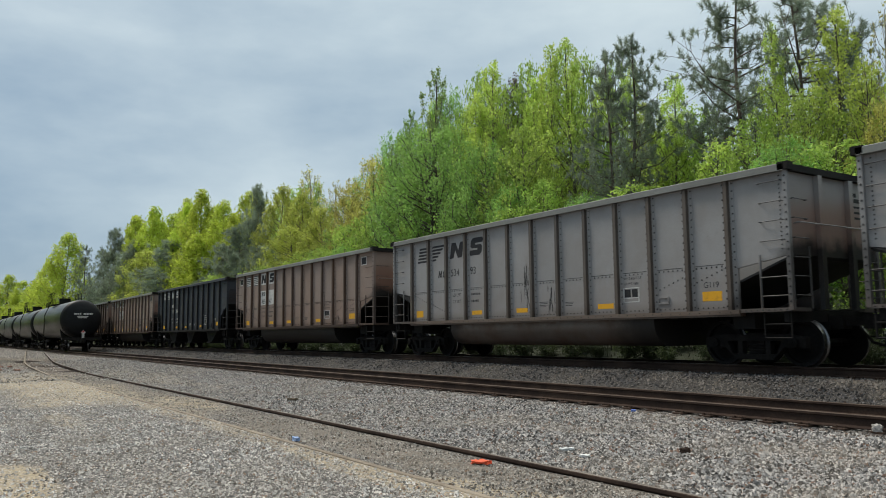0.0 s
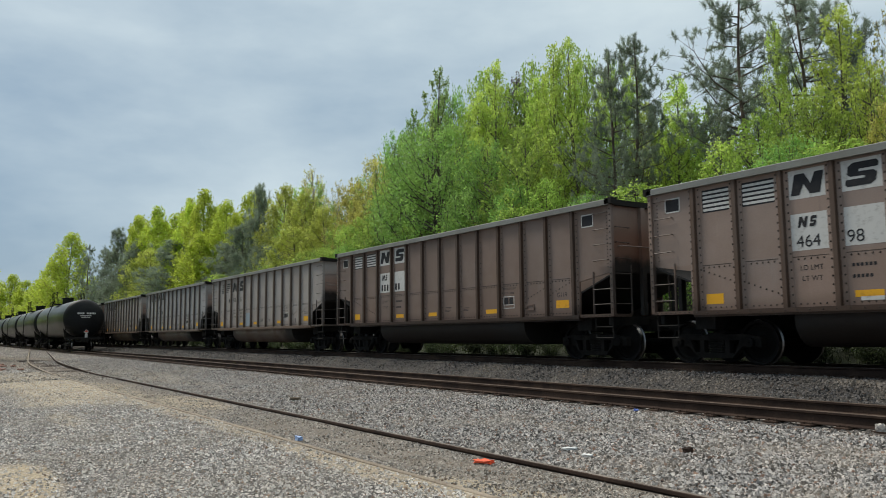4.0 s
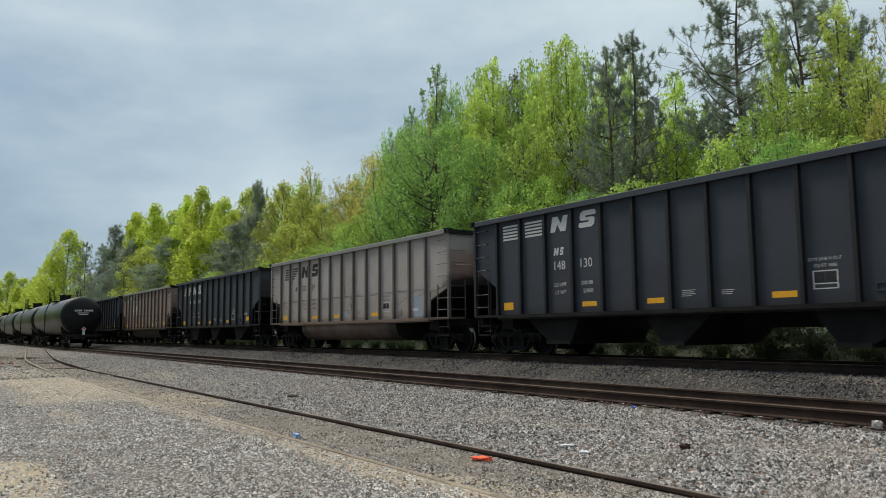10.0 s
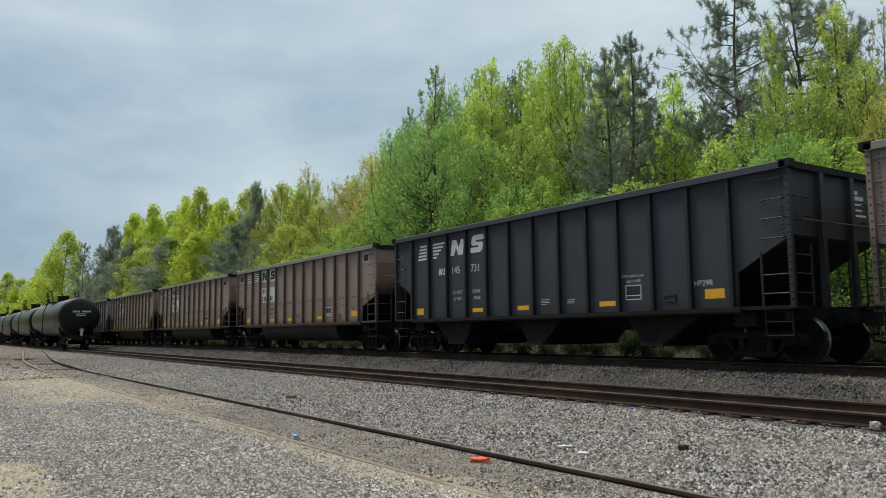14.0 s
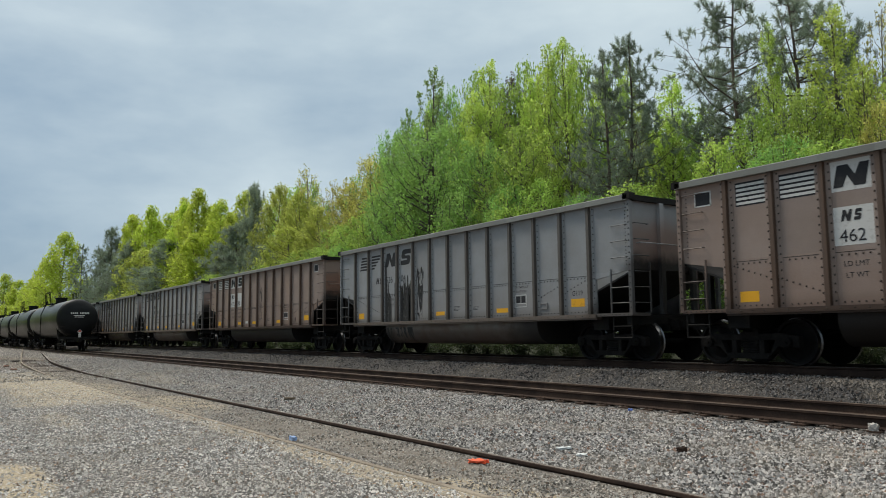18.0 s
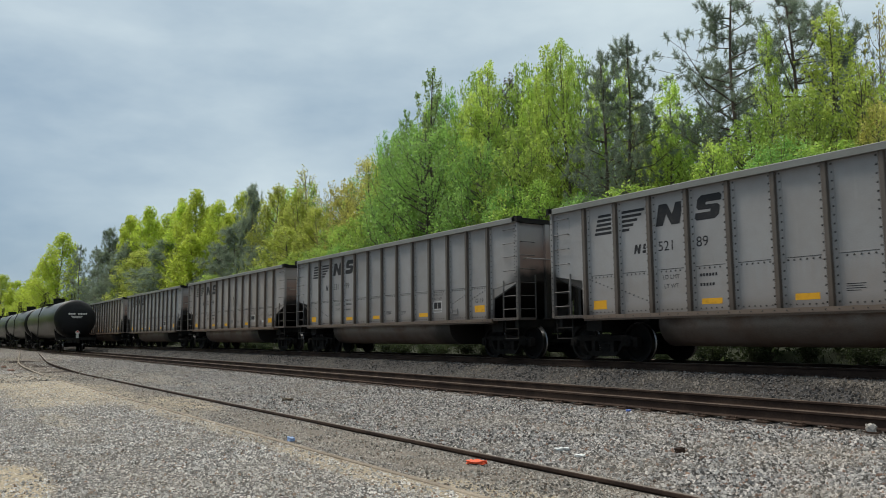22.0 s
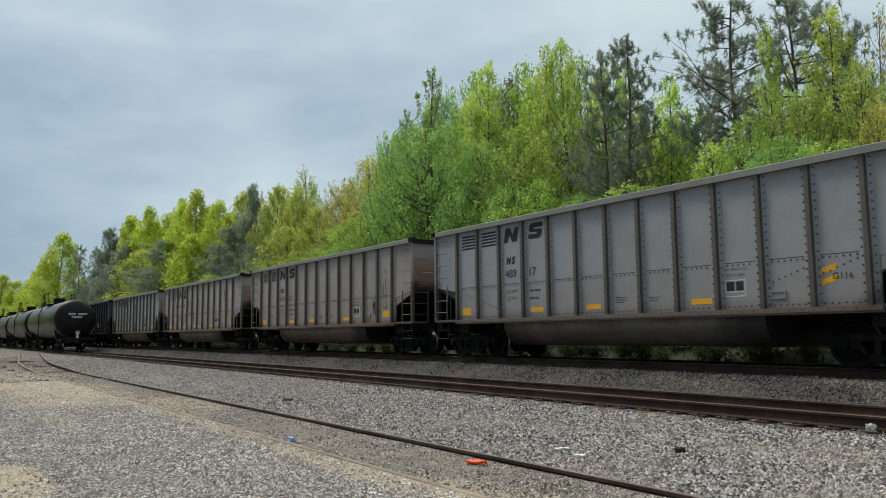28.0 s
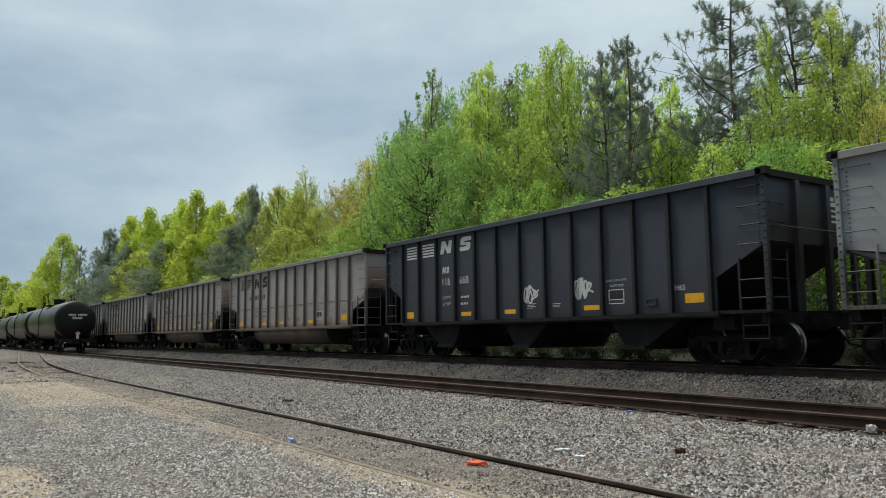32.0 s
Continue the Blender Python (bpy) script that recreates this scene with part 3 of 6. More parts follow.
# ---- coal cars ----
def truck_meshes():
    b = bmesh.new()
    box(b, -0.2, 0.2, -1.02, 1.02, 0.42, 0.66)
    box(b, -0.32, 0.32, -0.42, 0.42, 0.60, 0.74)
    bolster = mesh_of("truck", b, TRUCK)
    b = bmesh.new()
    half = [(0, 0.50), (0, 0.62), (0.26, 0.50), (0.26, 0.62), (0.37, 0.50), (0.37, 0.625), (0.62, 0.50), (0.62, 0.635), (0.76, 0.49), (0.78, 0.625), (1.12, 0.57), (1.12, 0.36),
            (0.98, 0.36), (0.98, 0.46), (0.80, 0.46), (0.80, 0.36), (0.68, 0.38), (0.26, 0.24), (0.37, 0.24), (0.26, 0.13), (0.42, 0.13), (0, 0.24), (0, 0.13), (0.50, 0.24)]
    cells = [(0, 2, 3, 1), (2, 4, 5, 3), (4, 6, 7, 5), (6, 8, 9, 7), (8, 13, 10, 9), (13, 12, 11, 10), (8, 14, 13), (2, 17, 18, 4), (21, 22, 19, 17), (17, 19, 20, 18), (18, 20, 23), (23, 20, 16, 6), (16, 8, 6), (16, 15, 14, 8)]
    grid2 = {}
    for s in (-1, 1):
        for cell in cells:
            vs = []
            for q in cell:
                key = (round(s * half[q][0], 4), half[q][1])
                if key not in grid2:
                    grid2[key] = b.verts.new((key[0], -0.075, key[1]))
                vs.append(grid2[key])
            b.faces.new(vs if s > 0 else vs[::-1])
    got = bmesh.ops.extrude_face_region(b, geom=list(b.faces))
    bmesh.ops.translate(b, vec=(0, 0.15, 0), verts=[v for v in got["geom"] if isinstance(v, bmesh.types.BMVert)])
    bmesh.ops.recalc_face_normals(b, faces=b.faces)
    frame_mesh = mesh_of("sideframe", b, TRUCK)
    b = bmesh.new()
    steps = [0.23 + i * 0.026 for i in range(11)]
    tube(b, [(0, 0, z) for z in steps], [0.075 if i % 2 else 0.058 for i in range(11)], 8)
    for v in b.verts:
        v.co.x *= 3.1
    springs = mesh_of("spring_nest", b, TRUCK)
    b = bmesh.new()
    for s in (-1, 1):
        y = s * 0.752
        lathe(b, [(0.085, s * 0.10), (0.14, s * 0.06), (0.17, 0.0 + s * 0.03), (0.33, -s * 0.035), (0.385, -s * 0.02), (0.395, s * 0.06), (0.455, s * 0.065),
                  (0.457, -s * 0.045), (0.487, -s * 0.06), (0.485, -s * 0.085), (0.40, -s * 0.08), (0.16, -s * 0.03), (0.08, -s * 0.08)], y, 32,
              [0, 0, 0, 0, 0, 0, 1, 1, 0, 0, 0, 0])
    tube(b, [(0, -0.95, 0), (0, 0.95, 0)], 0.08, 10)
    bmesh.ops.recalc_face_normals(b, faces=b.faces)
    wheels = mesh_of("wheelset", b, WHEEL, TREAD, smooth=False)
    return bolster, frame_mesh, springs, wheels


BOLSTER, SIDEFRAME, SPRINGS, WHEELSET = truck_meshes()
bm = bmesh.new()
tube(bm, [(0, -0.17, 0.457), (0, -0.16, 0.457), (0, 0.13, 0.457), (0, 0.14, 0.457)], [0.06, 0.1, 0.1, 0.06], 10)
tube(bm, [(0, -0.19, 0.457), (0, 0.0, 0.457)], 0.03, 6)
JOURNAL = mesh_of("journal_box", bm, TRUCK)


def add_truck(car, x, spin=True):
    t = part("truck", BOLSTER, None, car, "black cast-steel truck")
    t.matrix_basis = pose(x, 0, 0)
    for s in (-1, 1):
        o = part("sideframe", SIDEFRAME, None, t)
        o.matrix_basis = pose(0, s * 1.0, 0)
        for e in (-1, 1):
            o = part("journal_box", JOURNAL, None, t)
            o.matrix_basis = pose(e * 0.89, s * 1.0, 0)
        o = part("spring_nest", SPRINGS, None, t)
        o.matrix_basis = pose(0, s * 0.97, 0)
        o = part("wheelset", WHEELSET, None, t, "dark steel wheels with bright treads")
        o.matrix_parent_inverse = pose(s * 0.89, 0, 0.457)
    return t


def hoop(bm, a, b, out, r=0.012):
    """A grab iron between two points, standing off the wall by out."""
    a, b, out = Vector(a), Vector(b), Vector(out)
    tube(bm, [a, a + out], r, 5)
    tube(bm, [a + out, b + out], r, 5)
    tube(bm, [b + out, b], r, 5)


def side_outline(L, kind):
    if kind == "tub":
        return [(0, 3.74), (L, 3.74), (L, 2.13), (L - 1.15, 1.95), (L - 1.15, 1.1), (1.15, 1.1), (1.15, 1.95), (0, 2.13)]
    return [(0, 3.74), (L, 3.74), (L, 2.45), (L - 1.2, 1.80), (L - 1.2, 1.1), (1.1, 1.1), (1.1, 1.80), (0, 2.45)]


def coal_car(kind, L, ribs, label, riveted=True):
    """One open-top coal car from its rear end at x = 0; rails at z = 0."""
    car = thing("coal_car", pose(0, 0, 0), label, "railroad car", "cars of the coal train")
    cut = 2.13 if kind == "tub" else 2.45
    for s in (-1, 1):
        b = bmesh.new()
        slab(b, side_outline(L, kind), 1, s * 1.53, s * 1.48)
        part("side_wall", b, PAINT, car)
        if kind == "tub" and riveted:
            step = [(ribs[0] - 0.15, s * 1.515)]
            for q in ribs:
                step += [(q - 0.15, s * 1.531), (q - 0.15, s * 1.541), (q + 0.15, s * 1.541), (q + 0.15, s * 1.531)]
            b = bmesh.new()
            slab(b, step[:1] + step[2:-1] + [(ribs[-1] + 0.15, s * 1.515)], 2, 1.105, 3.73)
            part("riveted_sheet", b, PAINT, car, "side sheet with raised riveted strips")
        b = bmesh.new()
        slab(b, [(s * u, z) for u, z in ((1.66, 3.73), (1.66, 3.855), (1.645, 3.87), (1.46, 3.87), (1.46, 3.83), (1.62, 3.83), (1.62, 3.765), (1.49, 3.765), (1.49, 3.73))], 0, -0.03, L + 0.03)
        part("top_chord", b, PAINT, car)
        b = bmesh.new()
        box(b, 1.1, L - 1.1, s * 1.60, s * 1.42, 0.99, 1.10)
        box(b, 1.1, L - 1.1, s * 1.63, s * 1.60, 1.03, 1.12)
        part("side_sill", b, SOOT if kind == "hopper" else PAINT, car)
        if kind == "tub" and riveted:
            b = bmesh.new()
            x = 1.35
            while x < L - 1.3:
                if min(abs(x - q) for q in ribs) > 0.18:
                    stud(b, x, s * 1.53, 2.012, 0.024, s)
                    stud(b, x, s * 1.53, 1.18, 0.021, s)
                x += 0.125
            for q in ribs:
                for i in range(17):
                    for e in (-0.115, 0.115):
                        stud(b, q + e, s * 1.541, 1.2 + i * 0.155, 0.022, s)
            for x0, w in ((1.35, 1), (2.40, 1), (L - 2.15, -1), (L - 3.15, -1)):
                for i in range(7):
                    stud(b, x0 + i * 0.125, s * 1.53, 1.95 - 0.045 * i - (0.32 if x0 in (2.40, L - 2.15) else 0.0) if w > 0 else 1.62 + 0.045 * i + (0.0 if x0 == L - 3.15 else 0.1), 0.023, s)
            for u, v in zip(ribs, ribs[1:]):
                box(b, u + 0.152, v - 0.152, *sorted((s * 1.53, s * 1.5345)), 2.052, 2.064)
            for i in range(9):
                for x0 in (0.1, L - 1.1):
                    stud(b, x0 + i * 0.125, s * 1.592, 1.095, 0.018, s)
            x = 1.2
            while x < L - 1.2:
                stud(b, x, s * 1.632, 1.075, 0.016, s)
                x += 0.25
            tagged(part("rivets", b, PAINT, car), kind="stuff")
        b = bmesh.new()
        box(b, 11.55, 11.85, *sorted((s * 1.53, s * 1.56)), 1.30, 1.33)
        box(b, 11.55, 11.85, *sorted((s * 1.53, s * 1.56)), 1.43, 1.46)
        for u in (11.55, 11.83):
            box(b, u, u + 0.02, *sorted((s * 1.53, s * 1.56)), 1.33, 1.43)
        box(b, 11.57, 11.83, *sorted((s * 1.53, s * 1.535)), 1.33, 1.43)
        part("card_holder", b, PAINT, car, "small routing card holder")
        # ribs
        b = bmesh.new()
        w = 0.055 if kind == "tub" else 0.05
        lo, hi = 1.1, 3.73
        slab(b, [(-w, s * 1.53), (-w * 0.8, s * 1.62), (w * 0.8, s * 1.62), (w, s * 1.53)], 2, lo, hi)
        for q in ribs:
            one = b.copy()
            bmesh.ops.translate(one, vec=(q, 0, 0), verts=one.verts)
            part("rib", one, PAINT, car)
        b.free()
    # ends
    for e in (0, 1):
        d = -1 if e == 0 else 1
        x = 0.0 if e == 0 else L
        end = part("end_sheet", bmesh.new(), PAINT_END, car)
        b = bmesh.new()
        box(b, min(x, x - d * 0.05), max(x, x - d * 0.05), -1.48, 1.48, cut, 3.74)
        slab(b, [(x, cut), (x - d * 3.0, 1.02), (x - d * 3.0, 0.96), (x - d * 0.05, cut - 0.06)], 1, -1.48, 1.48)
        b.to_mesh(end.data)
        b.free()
        b = bmesh.new()
        box(b, min(x, x + d * 0.1), max(x, x + d * 0.1), -1.55, 1.55, 3.72, 3.85)
        for y in (-1.56, 1.56):
            box(b, min(x - d * .1, x + d * 0.12), max(x - d * .1, x + d * 0.12), y - 0.10, y + 0.10, 3.74, 3.89)
        part("end_chord", b, SOOT, car)
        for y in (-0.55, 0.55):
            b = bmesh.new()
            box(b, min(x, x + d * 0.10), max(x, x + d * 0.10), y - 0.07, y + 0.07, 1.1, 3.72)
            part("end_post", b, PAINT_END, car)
        for s in (-1, 1):
            b = bmesh.new()
            box(b, x - 0.045, x + 0.045, s * 1.60, s * 1.51, 1.08, 3.73)
            part("corner_post", b, PAINT, car)
            b = bmesh.new()
            for i in range(18):
                stud(b, x, s * 1.601, 1.25 + i * 0.14, 0.024, s)
                stud(b, x - d * 0.16, s * 1.53, 2.25 + i * 0.083, 0.018, s)
            tagged(part("rivets", b, PAINT, car), kind="stuff")
            b = bmesh.new()
            box(b, min(x, x - d * 1.2), max(x, x - d * 1.2), s * 1.59, s * 0.95, 1.06, 1.13)
            part("end_platform", b, PAINT if kind == "tub" else SOOT, car)
            b = bmesh.new()
            hang = x - d * 0.62
            lo_x, hi_x = sorted((hang, x - d * 0.06))
            tube(b, [(hang, s * 1.57, 1.12), (hang, s * 1.57, 2.16)], 0.024, 6)
            for z in (1.36, 1.72):
                tube(b, [(lo_x, s * 1.58, z), (hi_x, s * 1.58, z)], 0.013, 5)
            part("side_ladder", b, PAINT, car)
            b = bmesh.new()
            tube(b, [(x + d * 0.05, s * 0.98, 1.12), (x + d * 0.05, s * 0.98, 2.3)], 0.022, 6)
            for z in (1.36, 1.72, 2.08):
                tube(b, [(x + d * 0.06, s * 1.50, z), (x + d * 0.06, s * 0.98, z)], 0.013, 5)
            part("end_ladder", b, PAINT, car)
            b = bmesh.new()
            for z in (0.82, 0.56):
                tube(b, [(lo_x, s * 1.52, z), (hi_x, s * 1.52, z)], 0.018, 5)
            for q in (lo_x, hi_x):
                tube(b, [(q, s * 1.52, 1.08), (q, s * 1.52, 0.55)], 0.018, 5)
            part("stirrup_step", b, SOOT, car)
            for z in (2.42, 2.80, 3.17, 3.56):
                b = bmesh.new()
                hoop(b, (lo_x + 0.04, s * 1.53, z), (hi_x - 0.04, s * 1.53, z), (0, s * 0.07, 0))
                part("grab_iron", b, PAINT, car)
                if z < 3.5:
                    b = bmesh.new()
                    hoop(b, (x, s * 1.45, z + 0.03), (x, s * 1.0, z + 0.03), (d * 0.07, 0, 0))
                    part("grab_iron", b, PAINT, car)
        b = bmesh.new()
        hoop(b, (x, -1.35, 2.74), (x, 1.35, 2.74), (d * 0.13, 0, 0), 0.016)
        part("end_handrail", b, PAINT, car)
        b = bmesh.new()
        cx = x + d * 0.16
        box(b, min(x - d * .6, cx), max(x - d * .6, cx), -0.16, 0.16, 0.72, 0.98)
        box(b, min(cx, x + d * 0.62), max(cx, x + d * 0.62), -0.07, 0.07, 0.78, 0.94)
        slab(b, [(x + d * 0.55, -0.16), (x + d * 0.81, -0.14), (x + d * 0.86, -0.02), (x + d * 0.76, 0.03), (x + d * 0.78, 0.12), (x + d * 0.60, 0.13)], 2, 0.72, 0.99)
        tube(b, [(x + d * 0.2, 0.35, 0.75), (x + d * 0.45, 0.36, 0.45), (x + d * 0.78, 0.15, 0.40)], 0.028, 6)
        part("coupler", b, TRUCK, car)
    # frame and bottom
    b = bmesh.new()
    box(b, 0.1, L - 0.1, -0.19, 0.19, 0.70, 1.02)
    for x in (1.18, L - 1.2):
        box(b, x - 0.25, x + 0.25, -1.35, 1.35, 0.74, 1.05)
    for x in (0.12, L - 0.22):
        box(b, x, x + 0.1, -1.5, 1.5, 0.86, 1.08)
    part("underframe", b, SOOT, car)
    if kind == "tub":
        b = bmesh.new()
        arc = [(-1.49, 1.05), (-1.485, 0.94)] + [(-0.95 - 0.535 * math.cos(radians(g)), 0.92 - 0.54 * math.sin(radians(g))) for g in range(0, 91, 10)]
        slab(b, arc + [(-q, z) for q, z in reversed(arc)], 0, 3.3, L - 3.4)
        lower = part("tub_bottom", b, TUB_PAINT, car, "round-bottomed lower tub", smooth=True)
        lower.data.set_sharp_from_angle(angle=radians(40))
    else:
        for x0, x1, x2, x3 in ((1.95, 2.95, 3.75, 4.1), (6.15, 6.7, 7.3, 8.1), (10.2, 10.75, 11.3, 12.45)):
            b = bmesh.new()
            slab(b, [(x0, 1.06), (x3, 1.06), (x2, 0.36), (x1, 0.36)], 1, -1.35, 1.35)
            part("hopper_bay", b, SOOT, car, "sloping black discharge hopper")
            b = bmesh.new()
            box(b, x1 - 0.05, x2 + 0.05, -1.42, 1.42, 0.33, 0.42)
            part("discharge_gate", b, SOOT, car)
    b = bmesh.new()
    box(b, 1.8, L - 1.8, -1.47, 1.47, 1.06, 1.12)
    part("floor_sheet", b, COAL, car, "floor black with coal dust")
    add_truck(car, 1.17)
    add_truck(car, L - 1.2)
    return car


L_CAR = 14.75
TUB = coal_car("tub", L_CAR, [1.17 + 1.022 * i for i in range(13)], "weathered steel coal gondola rolling on the main track")
WELDED = coal_car("tub", L_CAR, [1.13 + 1.02 * i for i in range(13)], "oxide-red steel coal gondola rolling on the main track", False)
HOPPER = coal_car("hopper", L_CAR - 0.15, [1.06 + 1.02 * i for i in range(13)], "black steel coal hopper rolling on the main track")

SIDE = -1.5335


def bar(bm, x0, x1, z0, z1, lean=0.0, y=SIDE):
    """A flat painted mark on the near side wall."""
    h = z1 - z0
    poly(bm, [(x0, y, z0), (x1, y, z0), (x1 + lean * h, y, z1), (x0 + lean * h, y, z1)], [(0, 1, 2, 3)])


def mark(car, name, m, marks, label=""):
    b = bmesh.new()
    for q in marks:
        bar(b, *q)
    o = part(name, b, m, car, label)
    return tagged(o, kind="stuff") if name.endswith("marking") else o


def block(car, m, x, z, w, h, y, notch):
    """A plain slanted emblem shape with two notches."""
    b = bmesh.new()
    k = 0.22 * h
    shapes = [[(0, 0), (0.3, 0), (0.38, 0.5), (0.66, 0), (1, 0), (1, 1), (0.7, 1), (0.62, 0.5), (0.34, 1), (0, 1)]] if notch == "long" else \
        [[(0, 0.1), (0.1, 0), (0.86, 0), (1, 0.14), (1, 0.46), (0.88, 0.58), (0.38, 0.60), (0.38, 0.70), (1, 0.70), (1, 0.88), (0.9, 1), (0.14, 1), (0, 0.86), (0, 0.54), (0.12, 0.42), (0.62, 0.40), (0.62, 0.30), (0, 0.30)]]
    for flat in shapes:
        poly(b, [(x + u * w + v * k, y, z + v * h) for u, v in flat], [tuple(range(len(flat)))])
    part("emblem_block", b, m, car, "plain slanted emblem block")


FONT_MESH = {}


def words(car, text, x, z, size, m, name="lettering", y=SIDE, wide=1.0):
    if text not in FONT_MESH:
        cu = bpy.data.curves.new("letters", "FONT")
        cu.body, cu.size = text, 1.0
        tmp = bpy.data.objects.new("letters", cu)
        me = bpy.data.meshes.new_from_object(tmp)
        bpy.data.objects.remove(tmp)
        FONT_MESH[text] = ([tuple(v.co) for v in me.vertices], [tuple(f.vertices) for f in me.polygons])
    vs, fs = FONT_MESH[text]
    me = bpy.data.meshes.new(name)
    me.from_pydata([(x + v[0] * size * wide, y, z + v[1] * size) for v in vs], [], fs)
    me.materials.append(m)
    return tagged(part(name, me, None, car), kind="stuff")


def digits(x, z, n, h, w):
    """Number bars: one short bar a figure."""
    return [(x + i * w * 1.75, x + i * w * 1.75 + w, z, z + h) for i in range(n)]


def dress(car, style, ink, seed, box_panel=False, windows=False, drips=(), limits=("236200", "49600"), code="G119", patches=(), stickers=(), number=("", "")):
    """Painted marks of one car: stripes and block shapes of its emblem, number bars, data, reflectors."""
    r = random.Random(seed)
    if style == "slant":
        rows = []
        for i in range(5):
            z = 3.02 + i * 0.105
            rows.append((1.48 + i * 0.03, 2.04, z, z + 0.062, 0.25))
            rows.append((2.36, 2.58 + i * 0.125, z, z + 0.062, 0.25))
        mark(car, "stripe_marking", ink, rows, "row of five slanted emblem stripes")
        block(car, ink, 3.36, 3.02, 0.66, 0.48, SIDE, "long")
        block(car, ink, 4.40, 3.02, 0.60, 0.52, SIDE, "short")
        block(car, ink, 2.70, 2.47, 0.18, 0.21, SIDE, "long")
        block(car, ink, 2.95, 2.47, 0.13, 0.21, SIDE, "short")
        if number[0]:
            words(car, number[0], 3.40, 2.47, 0.31, ink, wide=1.02)
        else:
            mark(car, "number_marking", ink, digits(3.42, 2.47, 3, 0.22, 0.11))
        if number[1]:
            words(car, number[1], 4.42, 2.47, 0.31, ink, wide=1.02)
        else:
            mark(car, "number_marking", ink, digits(4.44, 2.47, 2, 0.22, 0.11))
        lx, lz = 3.50, 1.84
    else:
        tone = WHITE if box_panel else ink
        rows = []
        for i in range(5):
            z = 3.19 + i * 0.09
            rows.append((1.40, 2.06, z, z + 0.052))
            rows.append((2.36, 3.06, z, z + 0.052))
        mark(car, "stripe_marking", tone, rows, "five horizontal emblem stripes")
        if box_panel:
            mark(car, "white_panel", WHITE, [(3.36, 4.10, 3.14, 3.69), (4.36, 5.12, 3.14, 3.69), (3.36, 4.10, 2.17, 2.86), (4.36, 5.12, 2.17, 2.86)], "white painted panels behind the numbers")
        y = SIDE - 0.004
        blk = INK if box_panel else ink
        block(car, blk, 3.40, 3.21, 0.58, 0.40, y, "long")
        block(car, blk, 4.44, 3.21, 0.54, 0.42, y, "short")
        block(car, blk, 3.50, 2.60, 0.17, 0.20, y, "long")
        block(car, blk, 3.73, 2.60, 0.12, 0.20, y, "short")
        if number[0]:
            words(car, number[0], 3.46, 2.23, 0.32, blk, y=y)
        else:
            mark(car, "number_marking", blk, [(q[0], q[1], q[2], q[3], 0.0, y) for q in digits(3.46, 2.23, 3, 0.22, 0.11)])
        if number[1]:
            words(car, number[1], 4.42, 2.23, 0.32, blk, y=y)
        else:
            mark(car, "number_marking", blk, [(q[0], q[1], q[2], q[3], 0.0, y) for q in digits(4.44, 2.23, 2, 0.22, 0.11)])
        lx, lz = 3.50, 1.80
    words(car, "LD LMT", lx, lz, 0.135, ink if ink is not None else WHITE)
    words(car, "LT WT", lx + 0.03, lz - 0.2, 0.135, ink)
    if limits:
        words(car, limits[0], lx + 0.98, lz, 0.135, ink)
        words(car, limits[1], lx + 1.05, lz - 0.2, 0.135, ink)
    else:
        mark(car, "limit_marking", ink, [(lx + 0.98 + 0.075 * i, lx + 1.03 + 0.075 * i, z, z + 0.06) for z, m in ((lz, 6), (lz - 0.2, 5)) for i in range(m)])
    words(car, code, 12.45 if code.startswith("H") else 12.76, 1.60, 0.17, ink)
    mark(car, "data_marking", ink, [(7.55, 7.9, 1.50, 1.512), (7.55, 7.86, 1.46, 1.472), (7.55, 7.9, 1.42, 1.432), (7.55, 7.8, 1.38, 1.392), (8.55, 8.85, 1.46, 1.472), (8.55, 8.82, 1.42, 1.432), (8.55, 8.8, 1.38, 1.392)])
    for q in ((1.38, 1.80, 1.25, 1.46), (4.50, 5.00, 1.26, 1.38), (6.58, 7.06, 1.26, 1.38), (9.68, 10.2, 1.26, 1.38), (12.72, 13.20, 1.32, 1.52)):
        mark(car, "reflector", ORANGE, [q], "orange reflective patch")
    words(car, "EXW 10-8 H 12-7", 10.44, 1.90, 0.085, ink)
    words(car, "CU FT 4000", 10.56, 1.78, 0.085, ink)
    mark(car, "consolidated_stencil", WHITE, [(10.52, 11.0, 1.38, 1.40), (10.52, 11.0, 1.70, 1.72), (10.52, 10.545, 1.38, 1.72), (10.975, 11.0, 1.38, 1.72), (10.52, 11.0, 1.47, 1.49)], "white framed stencil")
    mark(car, "stencil_fill", INK, [(10.56, 10.74, 1.50, 1.68), (10.78, 10.95, 1.50, 1.68)])
    b = bmesh.new()
    for i, (u, v) in enumerate(((0.30, 0.52), (0.20, 0.72), (0.24, 0.70), (0.24, 0.66), (0.16, 0.80))):
        z = 3.42 - i * 0.115
        h = 0.085 if i < 2 else 0.045
        poly(b, [(L_CAR + 0.004, u + 0.4, z), (L_CAR + 0.004, v + 0.4, z), (L_CAR + 0.004, v + 0.4, z + h), (L_CAR + 0.004, u + 0.4, z + h)], [(0, 1, 2, 3)])
    tagged(part("end_marking", b, ink, car), kind="stuff")
